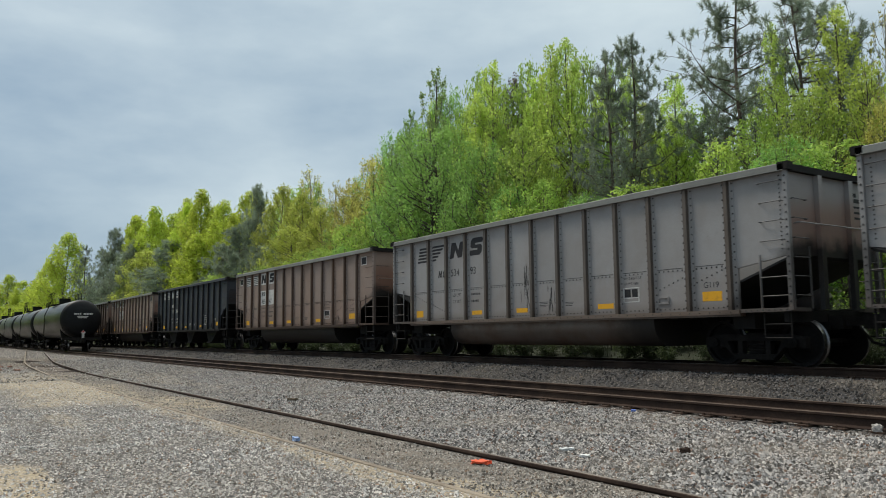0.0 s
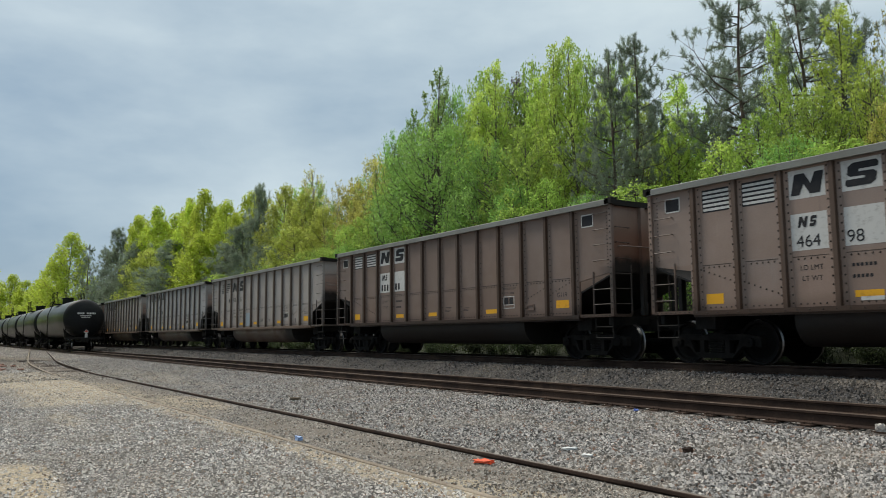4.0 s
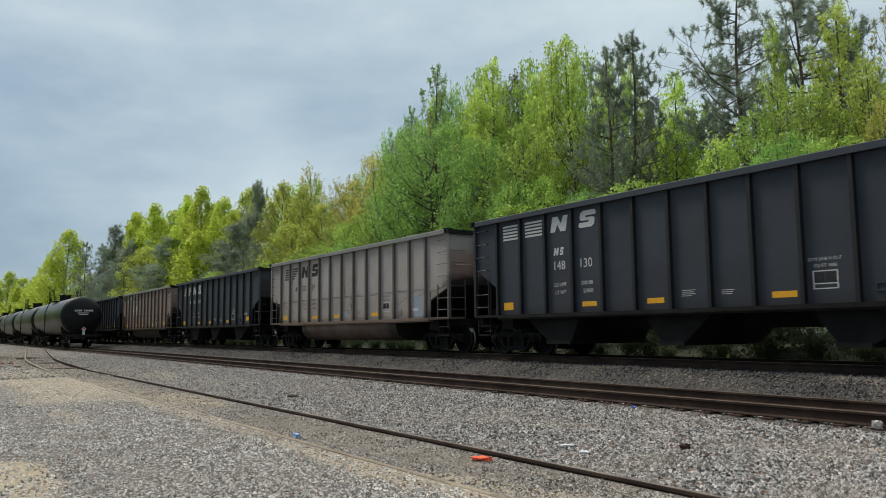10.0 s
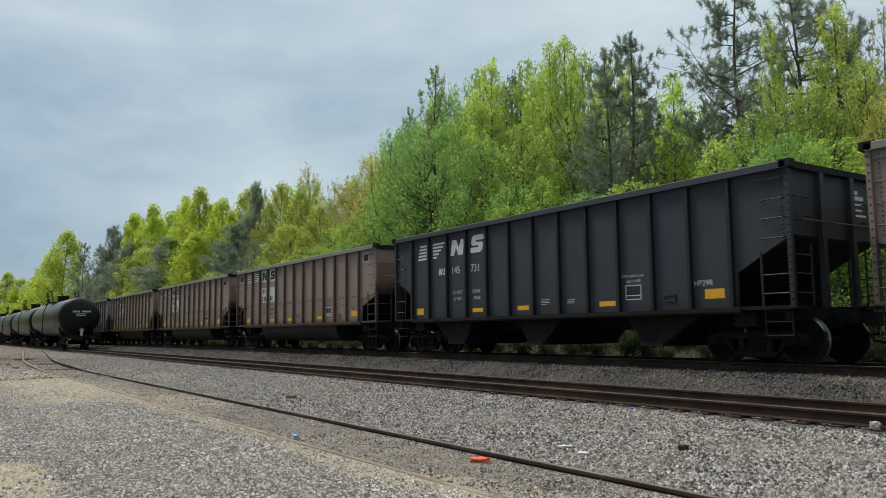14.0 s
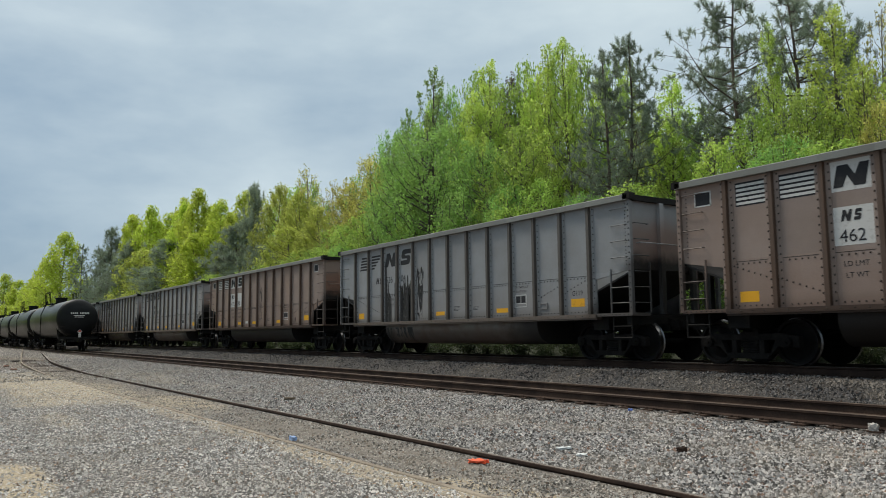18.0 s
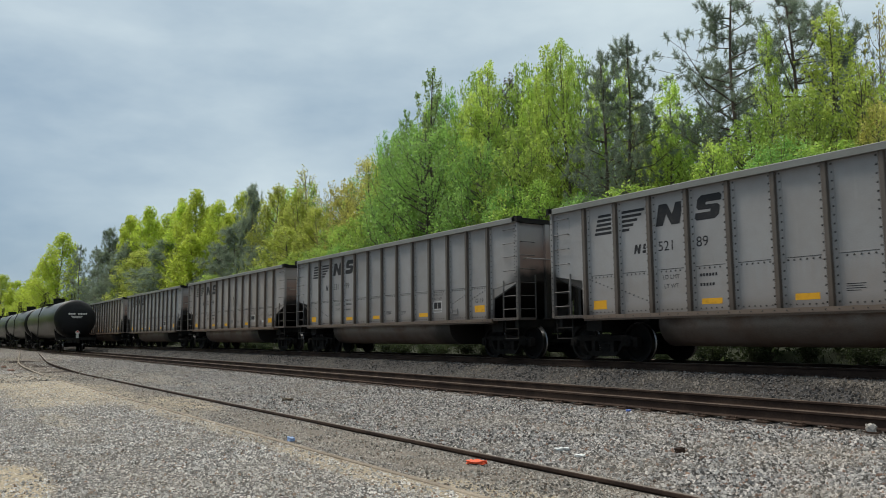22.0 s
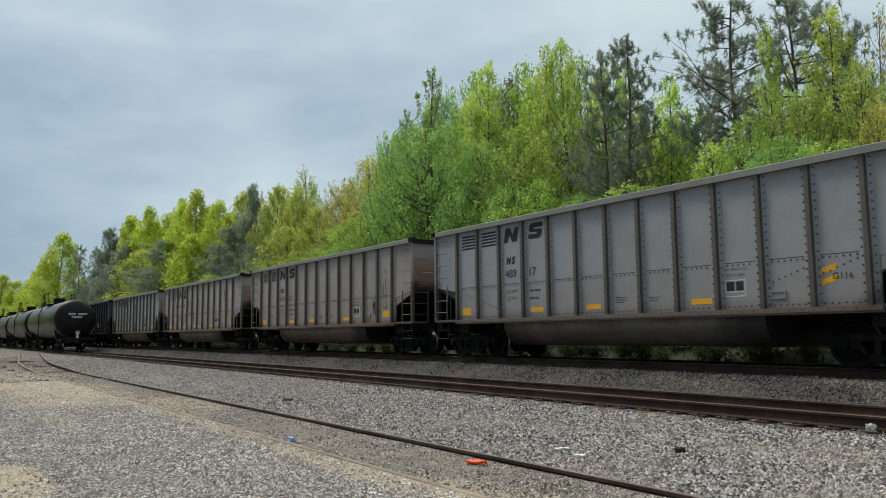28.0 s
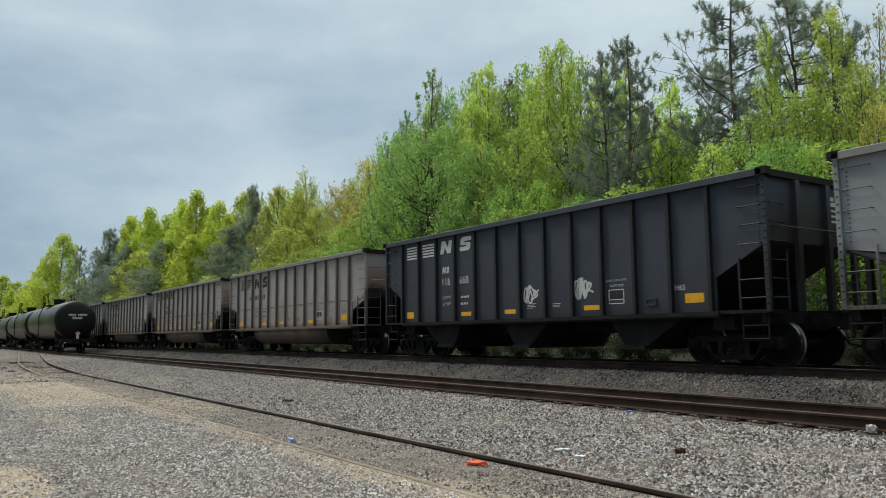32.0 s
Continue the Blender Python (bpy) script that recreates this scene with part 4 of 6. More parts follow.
    if windows:
        mark(car, "dark_panel", INK, [(1.38, 2.08, 3.16, 3.64), (2.34, 3.08, 3.16, 3.64)], "dark panels behind the stripes")
        for o in car.children:
            if o.name.startswith("stripe_marking"):
                o.location.y = -0.003
        for x0 in (0.38, 13.72):
            mark(car, "dark_square", INK, [(x0 + 0.03, x0 + 0.39, 3.31, 3.57, 0.0, SIDE - 0.001)])
            mark(car, "white_square", WHITE, [(x0, x0 + 0.42, 3.28, 3.31), (x0, x0 + 0.42, 3.57, 3.60), (x0, x0 + 0.03, 3.28, 3.60), (x0 + 0.39, x0 + 0.42, 3.28, 3.60)], "white square outline")
    for x, z0, z1 in drips:
        b = bmesh.new()
        y = SIDE - 0.002
        for i in range(46 if seed in (10, 17) else 18):
            q = x + max(-0.32, min(0.32, r.gauss(0, 0.11)))
            w = r.uniform(0.008, 0.03) * r.uniform(0.4, 1.0) * (2.4 if seed == 17 else 1.0)
            t = z1 - abs(r.gauss(0, 0.45)) * (z1 - z0)
            ln = r.uniform(0.1, 0.3) + 0.5 * (z1 - z0) * r.uniform(0, 1) ** 3
            if t < z0 + 0.1 or t - ln < 1.13:
                continue
            lo = t - ln
            m1, m2 = lo + ln * r.uniform(0.2, 0.4), lo + ln * r.uniform(0.6, 0.8)
            e = r.uniform(-0.008, 0.008)
            poly(b, [(q - 0.003, y, lo), (q + 0.004, y, lo), (q + w * 0.8 + e, y, m1), (q + w, y, m2), (q + w * 0.3, y, t), (q - w * 0.4, y, t - 0.02), (q - w * 0.9, y, m2), (q - w * 0.6 + e, y, m1)], [tuple(range(8))])
        tagged(part("tar_stain", b, DRIP, car, "black tar runs"), kind="stuff")
    for x0, x1, z0, z1 in stickers:
        mark(car, "sticker", WHITE, [(x0, x1, z0, z1, 0.0, SIDE - 0.003)], "small white paper label")
    for x0, x1, z0, z1 in patches:
        mark(car, "touch_up_patch", PATCHES, [(x0, x1, z0, z1, 0.0, SIDE - 0.0015)], "pale blue touched-up patch")


def scrawl(car, seed, x, z, w, h, loops=7):
    """Spray-painted loops: one long white ribbon that doubles back over itself."""
    r = random.Random(seed)
    pts = []
    for i in range(loops * 10):
        t = i / (loops * 10)
        a = i * 0.63 + r.uniform(-0.12, 0.12)
        pts.append(Vector((x + w * (0.1 + 0.8 * t) + 0.13 * w * math.cos(a), 0, z + h * 0.5 + h * (0.32 + 0.14 * math.sin(5 * t)) * math.sin(a * (1.0 + 0.25 * math.sin(3 * t + seed))))))
    b = bmesh.new()
    wide = 0.022 * h + 0.012
    last = None
    for i, q in enumerate(pts):
        d = (pts[min(i + 1, len(pts) - 1)] - pts[max(i - 1, 0)]).normalized()
        n = Vector((-d.z, 0, d.x)) * wide
        pair = (b.verts.new((q.x - n.x, SIDE - 0.002, q.z - n.z)), b.verts.new((q.x + n.x, SIDE - 0.002, q.z + n.z)))
        if last:
            b.faces.new((last[0], pair[0], pair[1], last[1]))
        last = pair
    part("spray_scrawl", b, WHITE, car, "white looping spray-paint scrawl")


def dress_red(car):
    """Marks of the oxide-red car: plain emblem arcs, pale number bars, reflectors, scrawl."""
    b = bmesh.new()
    for r0, r1, lo, hi in ((0.30, 0.42, 20, 200), (0.10, 0.20, 20, 200)):
        ring = [[b.verts.new((0.78 + r * math.cos(radians(g)), SIDE, 3.06 + r * math.sin(radians(g)))) for r in (r0, r1)] for g in range(lo, hi + 1, 15)]
        for p, q in zip(ring, ring[1:]):
            b.faces.new((p[0], q[0], q[1], p[1]))
    bar(b, 0.24, 0.70, 2.86, 2.97)
    bar(b, 0.24, 0.70, 2.70, 2.80)
    part("emblem", b, PALE, car, "pale emblem of two arcs and two bars")
    mark(car, "name_marking", PALE, [(0.02 + 0.12 * i, 0.10 + 0.12 * i, 3.52, 3.63) for i in range(7)])
    mark(car, "initial_marking", PALE, [(2.34, 2.55, 2.64, 2.92), (2.61, 2.82, 2.64, 2.92)])
    for text, x in (("5", 1.42), ("0", 1.74), ("7", 2.32), ("9", 2.66), ("7", 3.36), ("1", 3.76)):
        words(car, text, x, 2.12, 0.40, PALE, wide=1.1)
    words(car, "LD LMT", 2.44, 1.62, 0.10, WHITE)
    words(car, "LT WT", 2.44, 1.44, 0.10, WHITE)
    words(car, "53300", 3.48, 1.43, 0.10, WHITE)
    mark(car, "data_marking", WHITE, [(3.40 + 0.085 * i, 3.45 + 0.085 * i, 1.60, 1.67) for i in range(6)])
    for q in ((1.40, 1.90, 1.30, 1.47), (1.42, 1.92, 1.70, 1.87), (4.46, 4.96, 1.40, 1.50), (7.6, 8.1, 1.28, 1.40), (9.7, 10.2, 1.28, 1.40), (12.65, 13.15, 1.30, 1.50)):
        mark(car, "reflector", ORANGE, [q], "orange reflective patch")
    scrawl(car, 4, 4.30, 2.05, 0.82, 0.85, 6)
    mark(car, "spray_stroke", WHITE, [(4.66, 4.69, 1.52, 2.08), (4.40, 4.43, 1.72, 2.02, 0.9), (4.98, 5.01, 1.82, 2.02, -1.2)], "thin white spray-paint strokes")
    scrawl(car, 9, 6.3, 1.7, 0.84, 0.8, 5)
    scrawl(car, 12, 8.35, 1.6, 0.80, 0.8, 5)


def spill(car, x0, x1, top, seed):
    """A heavy black spill: wide overlapping runs down the side wall and over the round tub."""
    r = random.Random(seed)
    b = bmesh.new()
    for i in range(int(60 * (x1 - x0))):
        x, w = r.uniform(x0, x1), r.uniform(0.012, 0.055)
        t = top + r.gauss(0, 0.16)
        e = 1.12 if r.random() < 0.8 else r.uniform(1.2, 1.7)
        y = SIDE - 0.003 - 0.0002 * (i % 9)
        poly(b, [(x - w, y, e), (x + w, y, e), (x + w * 0.9, y, (e + t) / 2), (x + w * 0.5, y, t - 0.03), (x, y, t), (x - w * 0.6, y, t - 0.04), (x - w * 0.8, y, (e + t) / 2)], [tuple(range(7))])
    for i in range(int(16 * (x1 - x0))):
        x, w = r.uniform(x0, x1), r.uniform(0.02, 0.07)
        last, end = None, r.uniform(20, 75)
        for g in (0, 0.4, 0.75, 1.0):
            a = radians(end * g)
            y, z = -0.95 - 0.541 * math.cos(a), 0.92 - 0.546 * math.sin(a)
            if x < 3.35:
                continue
            k = w * (1 - 0.7 * g)
            row = (b.verts.new((x - k, y - 0.004, z)), b.verts.new((x + k, y - 0.004, z)))
            if last:
                b.faces.new((last[0], last[1], row[1], row[0]))
            last = row
    tagged(part("tar_spill", b, DRIP, car, "thick black tar spill"), kind="stuff")


PALE = plain("pale_tan_marking", (0.55, 0.46, 0.36), worn=(0.2, 0.1, 0.07), wear=0.5)
GREY, BEIGE, BLUISH = (0.315, 0.308, 0.302), (0.322, 0.294, 0.272), (0.28, 0.288, 0.292)
BROWN, UMBER, BLACK, RED = (0.262, 0.199, 0.166), (0.19, 0.142, 0.118), (0.037, 0.044, 0.055), (0.088, 0.034, 0.029)
# front to back: kind, colour, emblem, more
TRAIN = [(-1, "t", GREY, "slant", {}), (0, "t", GREY, "slant", {"drips": [(7.0, 1.2, 2.6), (8.05, 1.15, 2.0)]}), (1, "b", BROWN, "bars", {}), (2, "h", BLACK, "bars", {}),
         (3, "b", BROWN, "bars", {"drips": [(8.1, 1.2, 2.0), (8.15, 1.15, 1.8)], "stickers": [(12.75, 13.2, 1.25, 1.36), (4.6, 5.0, 1.2, 1.27), (6.58, 7.06, 1.17, 1.25), (9.7, 10.2, 1.17, 1.25)]}), (4, "b", UMBER, "bars", {}), (5, "t", BEIGE, "slant", {"patches": [(5.45, 6.2, 1.2, 1.85)]}), (6, "t", GREY, "bars", {}),
         (7, "t", BEIGE, "slant", {"drips": [(8.1, 1.3, 2.9)]}), (8, "b", BROWN, "bars", {"drips": [(4.95, 1.15, 2.3), (5.0, 1.12, 1.9)], "patches": [(5.65, 6.06, 1.27, 1.47)]}), (9, "h", BLACK, "bars", {}),
         (10, "t", BEIGE, "slant", {"drips": [(7.3, 1.6, 3.0), (8.3, 1.15, 3.2), (8.2, 1.1, 2.2)], "patches": [(7.05, 7.75, 1.3, 1.5), (12.6, 13.2, 1.15, 1.85)], "stickers": [(12.55, 12.9, 1.36, 1.46)]}), (11, "h", BLACK, "slant", {}), (12, "b", BROWN, "bars", {"drips": [(10.7, 2.1, 3.3)]}), (13, "h", BLACK, "slant", {}),
         (14, "b", BROWN, "bars", {}), (15, "b", BROWN, "bars", {}), (16, "b", BROWN, "bars", {}), (17, "t", BLUISH, "slant", {"drips": [(5.6, 1.1, 2.9)]}),
         (18, "b", BROWN, "bars", {"stickers": [(1.84, 2.0, 1.40, 1.50), (5.62, 5.95, 1.30, 1.40)], "drips": [(7.7, 1.4, 3.0), (10.35, 1.2, 2.0)]}), (19, "t", GREY, "bars", {}), (20, "t", GREY, "slant", {"drips": [(12.0, 1.8, 3.0)]}), (21, "t", GREY, "slant", {}),
         (22, "t", BEIGE, "slant", {"drips": [(8.0, 1.5, 2.8), (9.2, 1.15, 2.4), (10.2, 1.15, 2.1)], "stickers": [(5.2, 5.5, 1.36, 1.45), (12.0, 12.3, 1.36, 1.45)]}), (23, "t", GREY, "slant", {"stickers": [(5.4, 5.7, 1.36, 1.45)]}), (24, "t", BEIGE, "slant", {}), (25, "r", RED, "none", {}),
         (26, "t", BLUISH, "bars", {}), (27, "t", BEIGE, "bars", {"drips": [(12.9, 1.8, 3.2), (12.1, 1.3, 2.2)]}), (28, "t", BEIGE, "slant", {"drips": [(12.0, 2.1, 3.3), (8.4, 2.2, 3.2), (6.4, 1.4, 2.4), (5.7, 2.0, 3.0)], "limits": ("236900", "49100"), "patches": [(4.5, 5.15, 1.15, 1.32), (7.15, 8.2, 1.2, 1.36), (1.42, 1.82, 1.15, 1.23)], "stickers": [(6.15, 6.5, 1.32, 1.46)]}),
         (29, "t", BLUISH, "slant", {"drips": [(7.65, 1.9, 3.5), (7.95, 2.1, 3.4), (10.3, 2.3, 2.9)]}), (30, "h", BLACK, "bars", {}), (31, "t", BEIGE, "slant", {}), (32, "t", BEIGE, "bars", {}), (33, "t", GREY, "slant", {}),
         (34, "t", GREY, "bars", {}), (35, "b", BROWN, "bars", {}), (36, "t", GREY, "slant", {}), (37, "t", GREY, "slant", {})]
# car numbers and load limits that can be read, by place in the train
NUMBER = {0: ("534", "93"), 1: ("465", "47"), 2: ("148", "788"), 3: ("464", "98"), 5: ("508", "35"), 6: ("477", "68"), 7: ("532", "73"), 8: ("463", "50"), 9: ("148", "130"), 10: ("520", "39"), 11: ("145", "614"), 12: ("465", "19"), 13: ("145", "731"), 15: ("472", "94"), 16: ("462", ""), 17: ("526", "04"), 18: ("472", "80"), 19: ("489", "93"), 20: ("521", "89"), 21: ("531", "99"), 22: ("521", "99"), 23: ("534", "32"), 26: ("489", "17"), 27: ("478", "53"), 28: ("505", "74"), 29: ("529", "43"), 30: ("116", "668")}
LIMIT = {2: ("229900", "56100"), 5: ("236300", "49500"), 6: ("237400", "48600"), 9: ("230100", "55900"), 10: ("236900", "49100"), 11: ("229100", "56900"), 13: ("229400", "57600"), 23: ("237100", "48900"), 18: ("238100", "47900")}
# how far single cars hang back in their couplers
SLACK = {1: -0.12, 30: 0.06, 25: -0.1, 6: 0.06, 2: -0.12, 3: -0.25, 12: -0.24, 13: -0.20, 14: -0.2, 18: -0.20, 19: -0.24, 23: -0.08, 24: -0.2, 28: -0.18}
PITCH_CAR, FIRST_X = 16.18, -23.14
CARS = {}
for k, kind, colour, style, more in TRAIN:
    source = {"t": TUB, "b": TUB, "h": HOPPER, "r": WELDED}[kind]
    car = copy_thing(source, pose(FIRST_X - PITCH_CAR * k + SLACK.get(k, -0.06), TRAIN_Y, 0))
    r = random.Random(100 + k)
    f = r.uniform(0.92, 1.08)
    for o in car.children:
        # ribs are toned down for brown dirt and for the shade on their sides
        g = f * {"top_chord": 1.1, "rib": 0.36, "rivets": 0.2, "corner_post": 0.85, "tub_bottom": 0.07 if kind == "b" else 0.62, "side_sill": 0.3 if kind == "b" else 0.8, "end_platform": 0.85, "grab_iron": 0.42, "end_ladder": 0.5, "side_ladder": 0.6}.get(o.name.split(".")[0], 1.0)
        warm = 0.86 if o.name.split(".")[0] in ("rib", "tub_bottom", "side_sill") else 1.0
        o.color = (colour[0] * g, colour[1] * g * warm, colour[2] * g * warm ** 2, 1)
        if o.name.split(".")[0] == "top_chord" and kind in "tb":
            o.color = (0.20, 0.205, 0.188, 1)
        if o.name.split(".")[0] == "tub_bottom" and kind == "r":
            o.color = (0.17, 0.095, 0.065, 1)
        if o.name.split(".")[0] == "top_chord" and kind == "r":
            o.color = (0.022, 0.016, 0.015, 1)
    CARS[k] = car
    ink = WHITE if kind in "hr" else INK
    if kind == "r":
        dress_red(car)
    if k == 17:
        spill(car, 4.0, 5.15, 2.3, 5)
        spill(car, 3.3, 3.75, 2.2, 6)
        spill(car, 3.36, 3.46, 3.3, 7)
    if k == 29:
        spill(car, 7.62, 7.88, 1.75, 8)
    if k == 30:
        scrawl(car, 2, 7.30, 1.50, 0.62, 0.52)
        scrawl(car, 6, 9.25, 1.50, 0.66, 0.60)
    before = set(car.children)
    if style != "none":
        dress(car, style, ink, k, box_panel=kind == "b", windows=kind == "b", code={"h": "HP29R" if k == 13 else "HP28R" if k == 11 else "H65", "b": "G119", "t": "G116" if k in (26, 27) else "G117R" if k == 28 else "G119"}[kind], number=NUMBER.get(k, ("", "")), **{"limits": LIMIT.get(k), **more})
    if k in (26, 28):
        # a reflector stuck on aslant, in two strips
        for o in [o for o in car.children if o.name.split(".")[0] == "reflector" and min(v.co.x for v in o.data.vertices) > 12]:
            for lift in (0.20, 0.40):
                strip = mark(car, "reflector", ORANGE, [(12.40, 12.86, 1.32, 1.43)], "slanted orange reflective strip")
                strip.matrix_basis = Matrix.Translation((12.63, 0, 1.38 + lift)) @ pose(0, 0, 0, 0, -16, 0) @ Matrix.Translation((-12.63, 0, -1.38))
            bpy.data.objects.remove(o)
    if kind == "h":
        for o in set(car.children) - before:
            o.matrix_basis = Matrix.Translation((-0.11 if o.name.split(".")[0] != "end_marking" else -0.15, 0, 0))
    say = {"t": "soot-streaked grey steel coal gondola with riveted ribs", "b": "dusty brown steel coal gondola with white number panels",
           "h": "matt black ribbed coal hopper with white markings", "r": "oxide-red coal gondola with white spray-paint scrawl"}[kind]
    if k == 17:
        say = "grey steel coal gondola with heavy black tar runs"
    tagged(car, say)
for source in (TUB, WELDED, HOPPER):
    for o in list(source.children_recursive) + [source]:
        bpy.data.objects.remove(o)


# ---- tank cars parked on the side track ----
def tank_car():
    car = thing("tank_car", pose(0, 0, 0), "black cylindrical tank car parked on the side track", "railroad car", "parked tank cars")
    R, L, zc = 1.60, 19.6, 2.68
    prof = [(0.02, 0), (0.7, 0.05), (1.15, 0.15), (1.40, 0.27), (1.54, 0.42), (R, 0.62)]
    rows = prof + [(R, 5.0), (R, 9.8), (R, 14.6)] + [(r, L - x) for r, x in reversed(prof)]
    b = bmesh.new()
    sides = 40
    rings = [[b.verts.new((-x, r * math.cos(k * math.tau / sides), zc + r * math.sin(k * math.tau / sides))) for k in range(sides)] for r, x in rows]
    for i, (a, c) in enumerate(zip(rings, rings[1:])):
        for k in range(sides):
            b.faces.new((a[k], a[(k + 1) % sides], c[(k + 1) % sides], c[k])).material_index = 1 if i < 5 else 0
    b.faces.new(rings[0])
    b.faces.new(rings[-1])
    bmesh.ops.recalc_face_normals(b, faces=b.faces)
    part("tank", b, [TANK, TANK_END], car, "black welded tank shell", smooth=True)
    b = bmesh.new()
    tube(b, [(-L / 2, 0, zc + R - 0.05), (-L / 2, 0, zc + R + 0.42)], 0.48, 16)
    tube(b, [(-L / 2, 0, zc + R + 0.42), (-L / 2, 0, zc + R + 0.50)], 0.54, 16)
    part("valve_housing", b, TANK_END, car)
    b = bmesh.new()
    for s in (-1, 1):
        box(b, -L / 2 - 1.7, -L / 2 + 1.7, s * 0.6, s * 1.15, zc + R - 0.12, zc + R - 0.08)
    part("walkway", b, SOOT, car)
    b = bmesh.new()
    for s in (-1, 1):
        for x in (-1.7, -0.85, 0, 0.85, 1.7):
            tube(b, [(-L / 2 + x, s * 1.15, zc + R - 0.1), (-L / 2 + x, s * 1.15, zc + R + 0.95)], 0.025, 5)
        for z in (0.5, 0.95):
            tube(b, [(-L / 2 - 1.7, s * 1.15, zc + R + z), (-L / 2 + 1.7, s * 1.15, zc + R + z)], 0.022, 5)
    part("safety_railing", b, SOOT, car)
    for s in (-1, 1):
        b = bmesh.new()
        for q in (-0.22, 0.22):
            tube(b, [(-L / 2 + q, s * 1.66, 0.9), (-L / 2 + q, s * 1.66, zc + 0.5), (-L / 2 + q, s * 1.15, zc + R + 0.2)], 0.022, 5)
        for i in range(9):
            z = 1.0 + i * 0.27
            tube(b, [(-L / 2 - 0.22, s * 1.66, z), (-L / 2 + 0.22, s * 1.66, z)], 0.016, 5)
        part("side_ladder", b, SOOT, car)
    for x, d in ((0.0, 1), (-L, -1)):
        b = bmesh.new()
        box(b, min(x - d * 2.6, x + d * 0.35), max(x - d * 2.6, x + d * 0.35), -0.3, 0.3, 0.72, 1.1)
        box(b, min(x + d * 0.1, x + d * 0.3), max(x + d * 0.1, x + d * 0.3), -1.5, 1.5, 0.95, 1.15)
        slab(b, [(-1.25, 1.0), (1.25, 1.0), (1.42, 2.2), (0.9, 1.5), (-0.9, 1.5), (-1.42, 2.2)], 0, x - d * 1.7, x - d * 1.95)
        part("stub_sill", b, SOOT, car)
        b = bmesh.new()
        box(b, min(x + d * 0.3, x + d * 0.75), max(x + d * 0.3, x + d * 0.75), -0.08, 0.08, 0.76, 0.95)
        slab(b, [(x + d * 0.65, -0.17), (x + d * 0.92, -0.14), (x + d * 0.98, 0.0), (x + d * 0.7, 0.14)], 2, 0.70, 1.0)
        part("coupler", b, TRUCK, car)
        for s in (-1, 1):
            b = bmesh.new()
            for q in (1.05, 1.5):
                tube(b, [(x + d * 0.3, s * q, 1.15), (x + d * 0.3, s * q, 2.0)], 0.02, 5)
                tube(b, [(x + d * 0.3, s * q, 0.95), (x + d * 0.3, s * q, 0.45)], 0.02, 5)
            ladder = part("end_ladder", b, SOOT, car)
            for z in (0.46, 0.72, 1.45, 1.75, 2.0):
                b = bmesh.new()
                tube(b, [(x + d * 0.3, s * 1.05, z), (x + d * 0.3, s * 1.5, z)], 0.018, 5)
                part("rung", b, SOOT, ladder)
    # marks on the end that faces the camera
    b = bmesh.new()
    for i in range(4):
        poly(b, [(0.17, -0.62 + i * 0.14, 3.02), (0.17, -0.52 + i * 0.14, 3.02), (0.16, -0.52 + i * 0.14, 3.16), (0.16, -0.62 + i * 0.14, 3.16)], [(0, 1, 2, 3)])
    for i in range(6):
        poly(b, [(0.17, 0.08 + i * 0.12, 3.02), (0.17, 0.17 + i * 0.12, 3.02), (0.16, 0.17 + i * 0.12, 3.16), (0.16, 0.08 + i * 0.12, 3.16)], [(0, 1, 2, 3)])
    for z, w in ((2.86, 0.5), (2.74, 0.42)):
        poly(b, [(0.17, -w + 0.1, z), (0.17, w - 0.05, z), (0.17, w - 0.05, z + 0.06), (0.17, -w + 0.1, z + 0.06)], [(0, 1, 2, 3)])
    part("number_marking", b, WHITE, car)
    b = bmesh.new()
    poly(b, [(0.36, 0.08, 1.36), (0.36, 0.28, 1.56), (0.36, 0.08, 1.76), (0.36, -0.12, 1.56)], [(0, 1, 2, 3)])
    box(b, 0.3, 0.35, -0.02, 0.18, 1.1, 1.4)
    part("placard", b, WHITE, car, "white diamond hazard placard")
    b = bmesh.new()
    poly(b, [(0.365, 0.08, 1.56), (0.365, 0.23, 1.56), (0.365, 0.08, 1.73), (0.365, -0.07, 1.56)], [(0, 1, 2, 3)])
    part("placard_face", b, plain("placard_red", (0.5, 0.06, 0.04)), car)
    add_truck(car, -2.6)
    add_truck(car, -L + 2.6)
    return car


tank = tank_car()
tank.matrix_basis = pose(-70.4, NEAR_Y, NEAR_Z)
for i in range(1, 5):
    copy_thing(tank, pose(-70.4 - 21.2 * i, NEAR_Y, NEAR_Z))


# ---- trees ----
def leaflets(name, centres, us, vs, material):
    """Many small leaves as one mesh, from arrays of centres and half-edges."""
    n = len(centres)
    pts = np.stack([centres - us - vs, centres + us * 1.2 - vs * 0.4, centres + vs * 1.4], 1).reshape(-1, 3)
    me = bpy.data.meshes.new(name)
    me.vertices.add(3 * n)
    me.vertices.foreach_set("co", pts.astype(np.float32).ravel())
    me.loops.add(3 * n)
    me.loops.foreach_set("vertex_index", np.arange(3 * n, dtype=np.int32))
    me.polygons.add(n)
    me.polygons.foreach_set("loop_start", np.arange(0, 3 * n, 3, dtype=np.int32))
    me.update(calc_edges=True)
    me.materials.append(material)
    return me


def unit(rs, n):
    v = rs.normal(size=(n, 3))
    return v / np.linalg.norm(v, axis=1, keepdims=True)


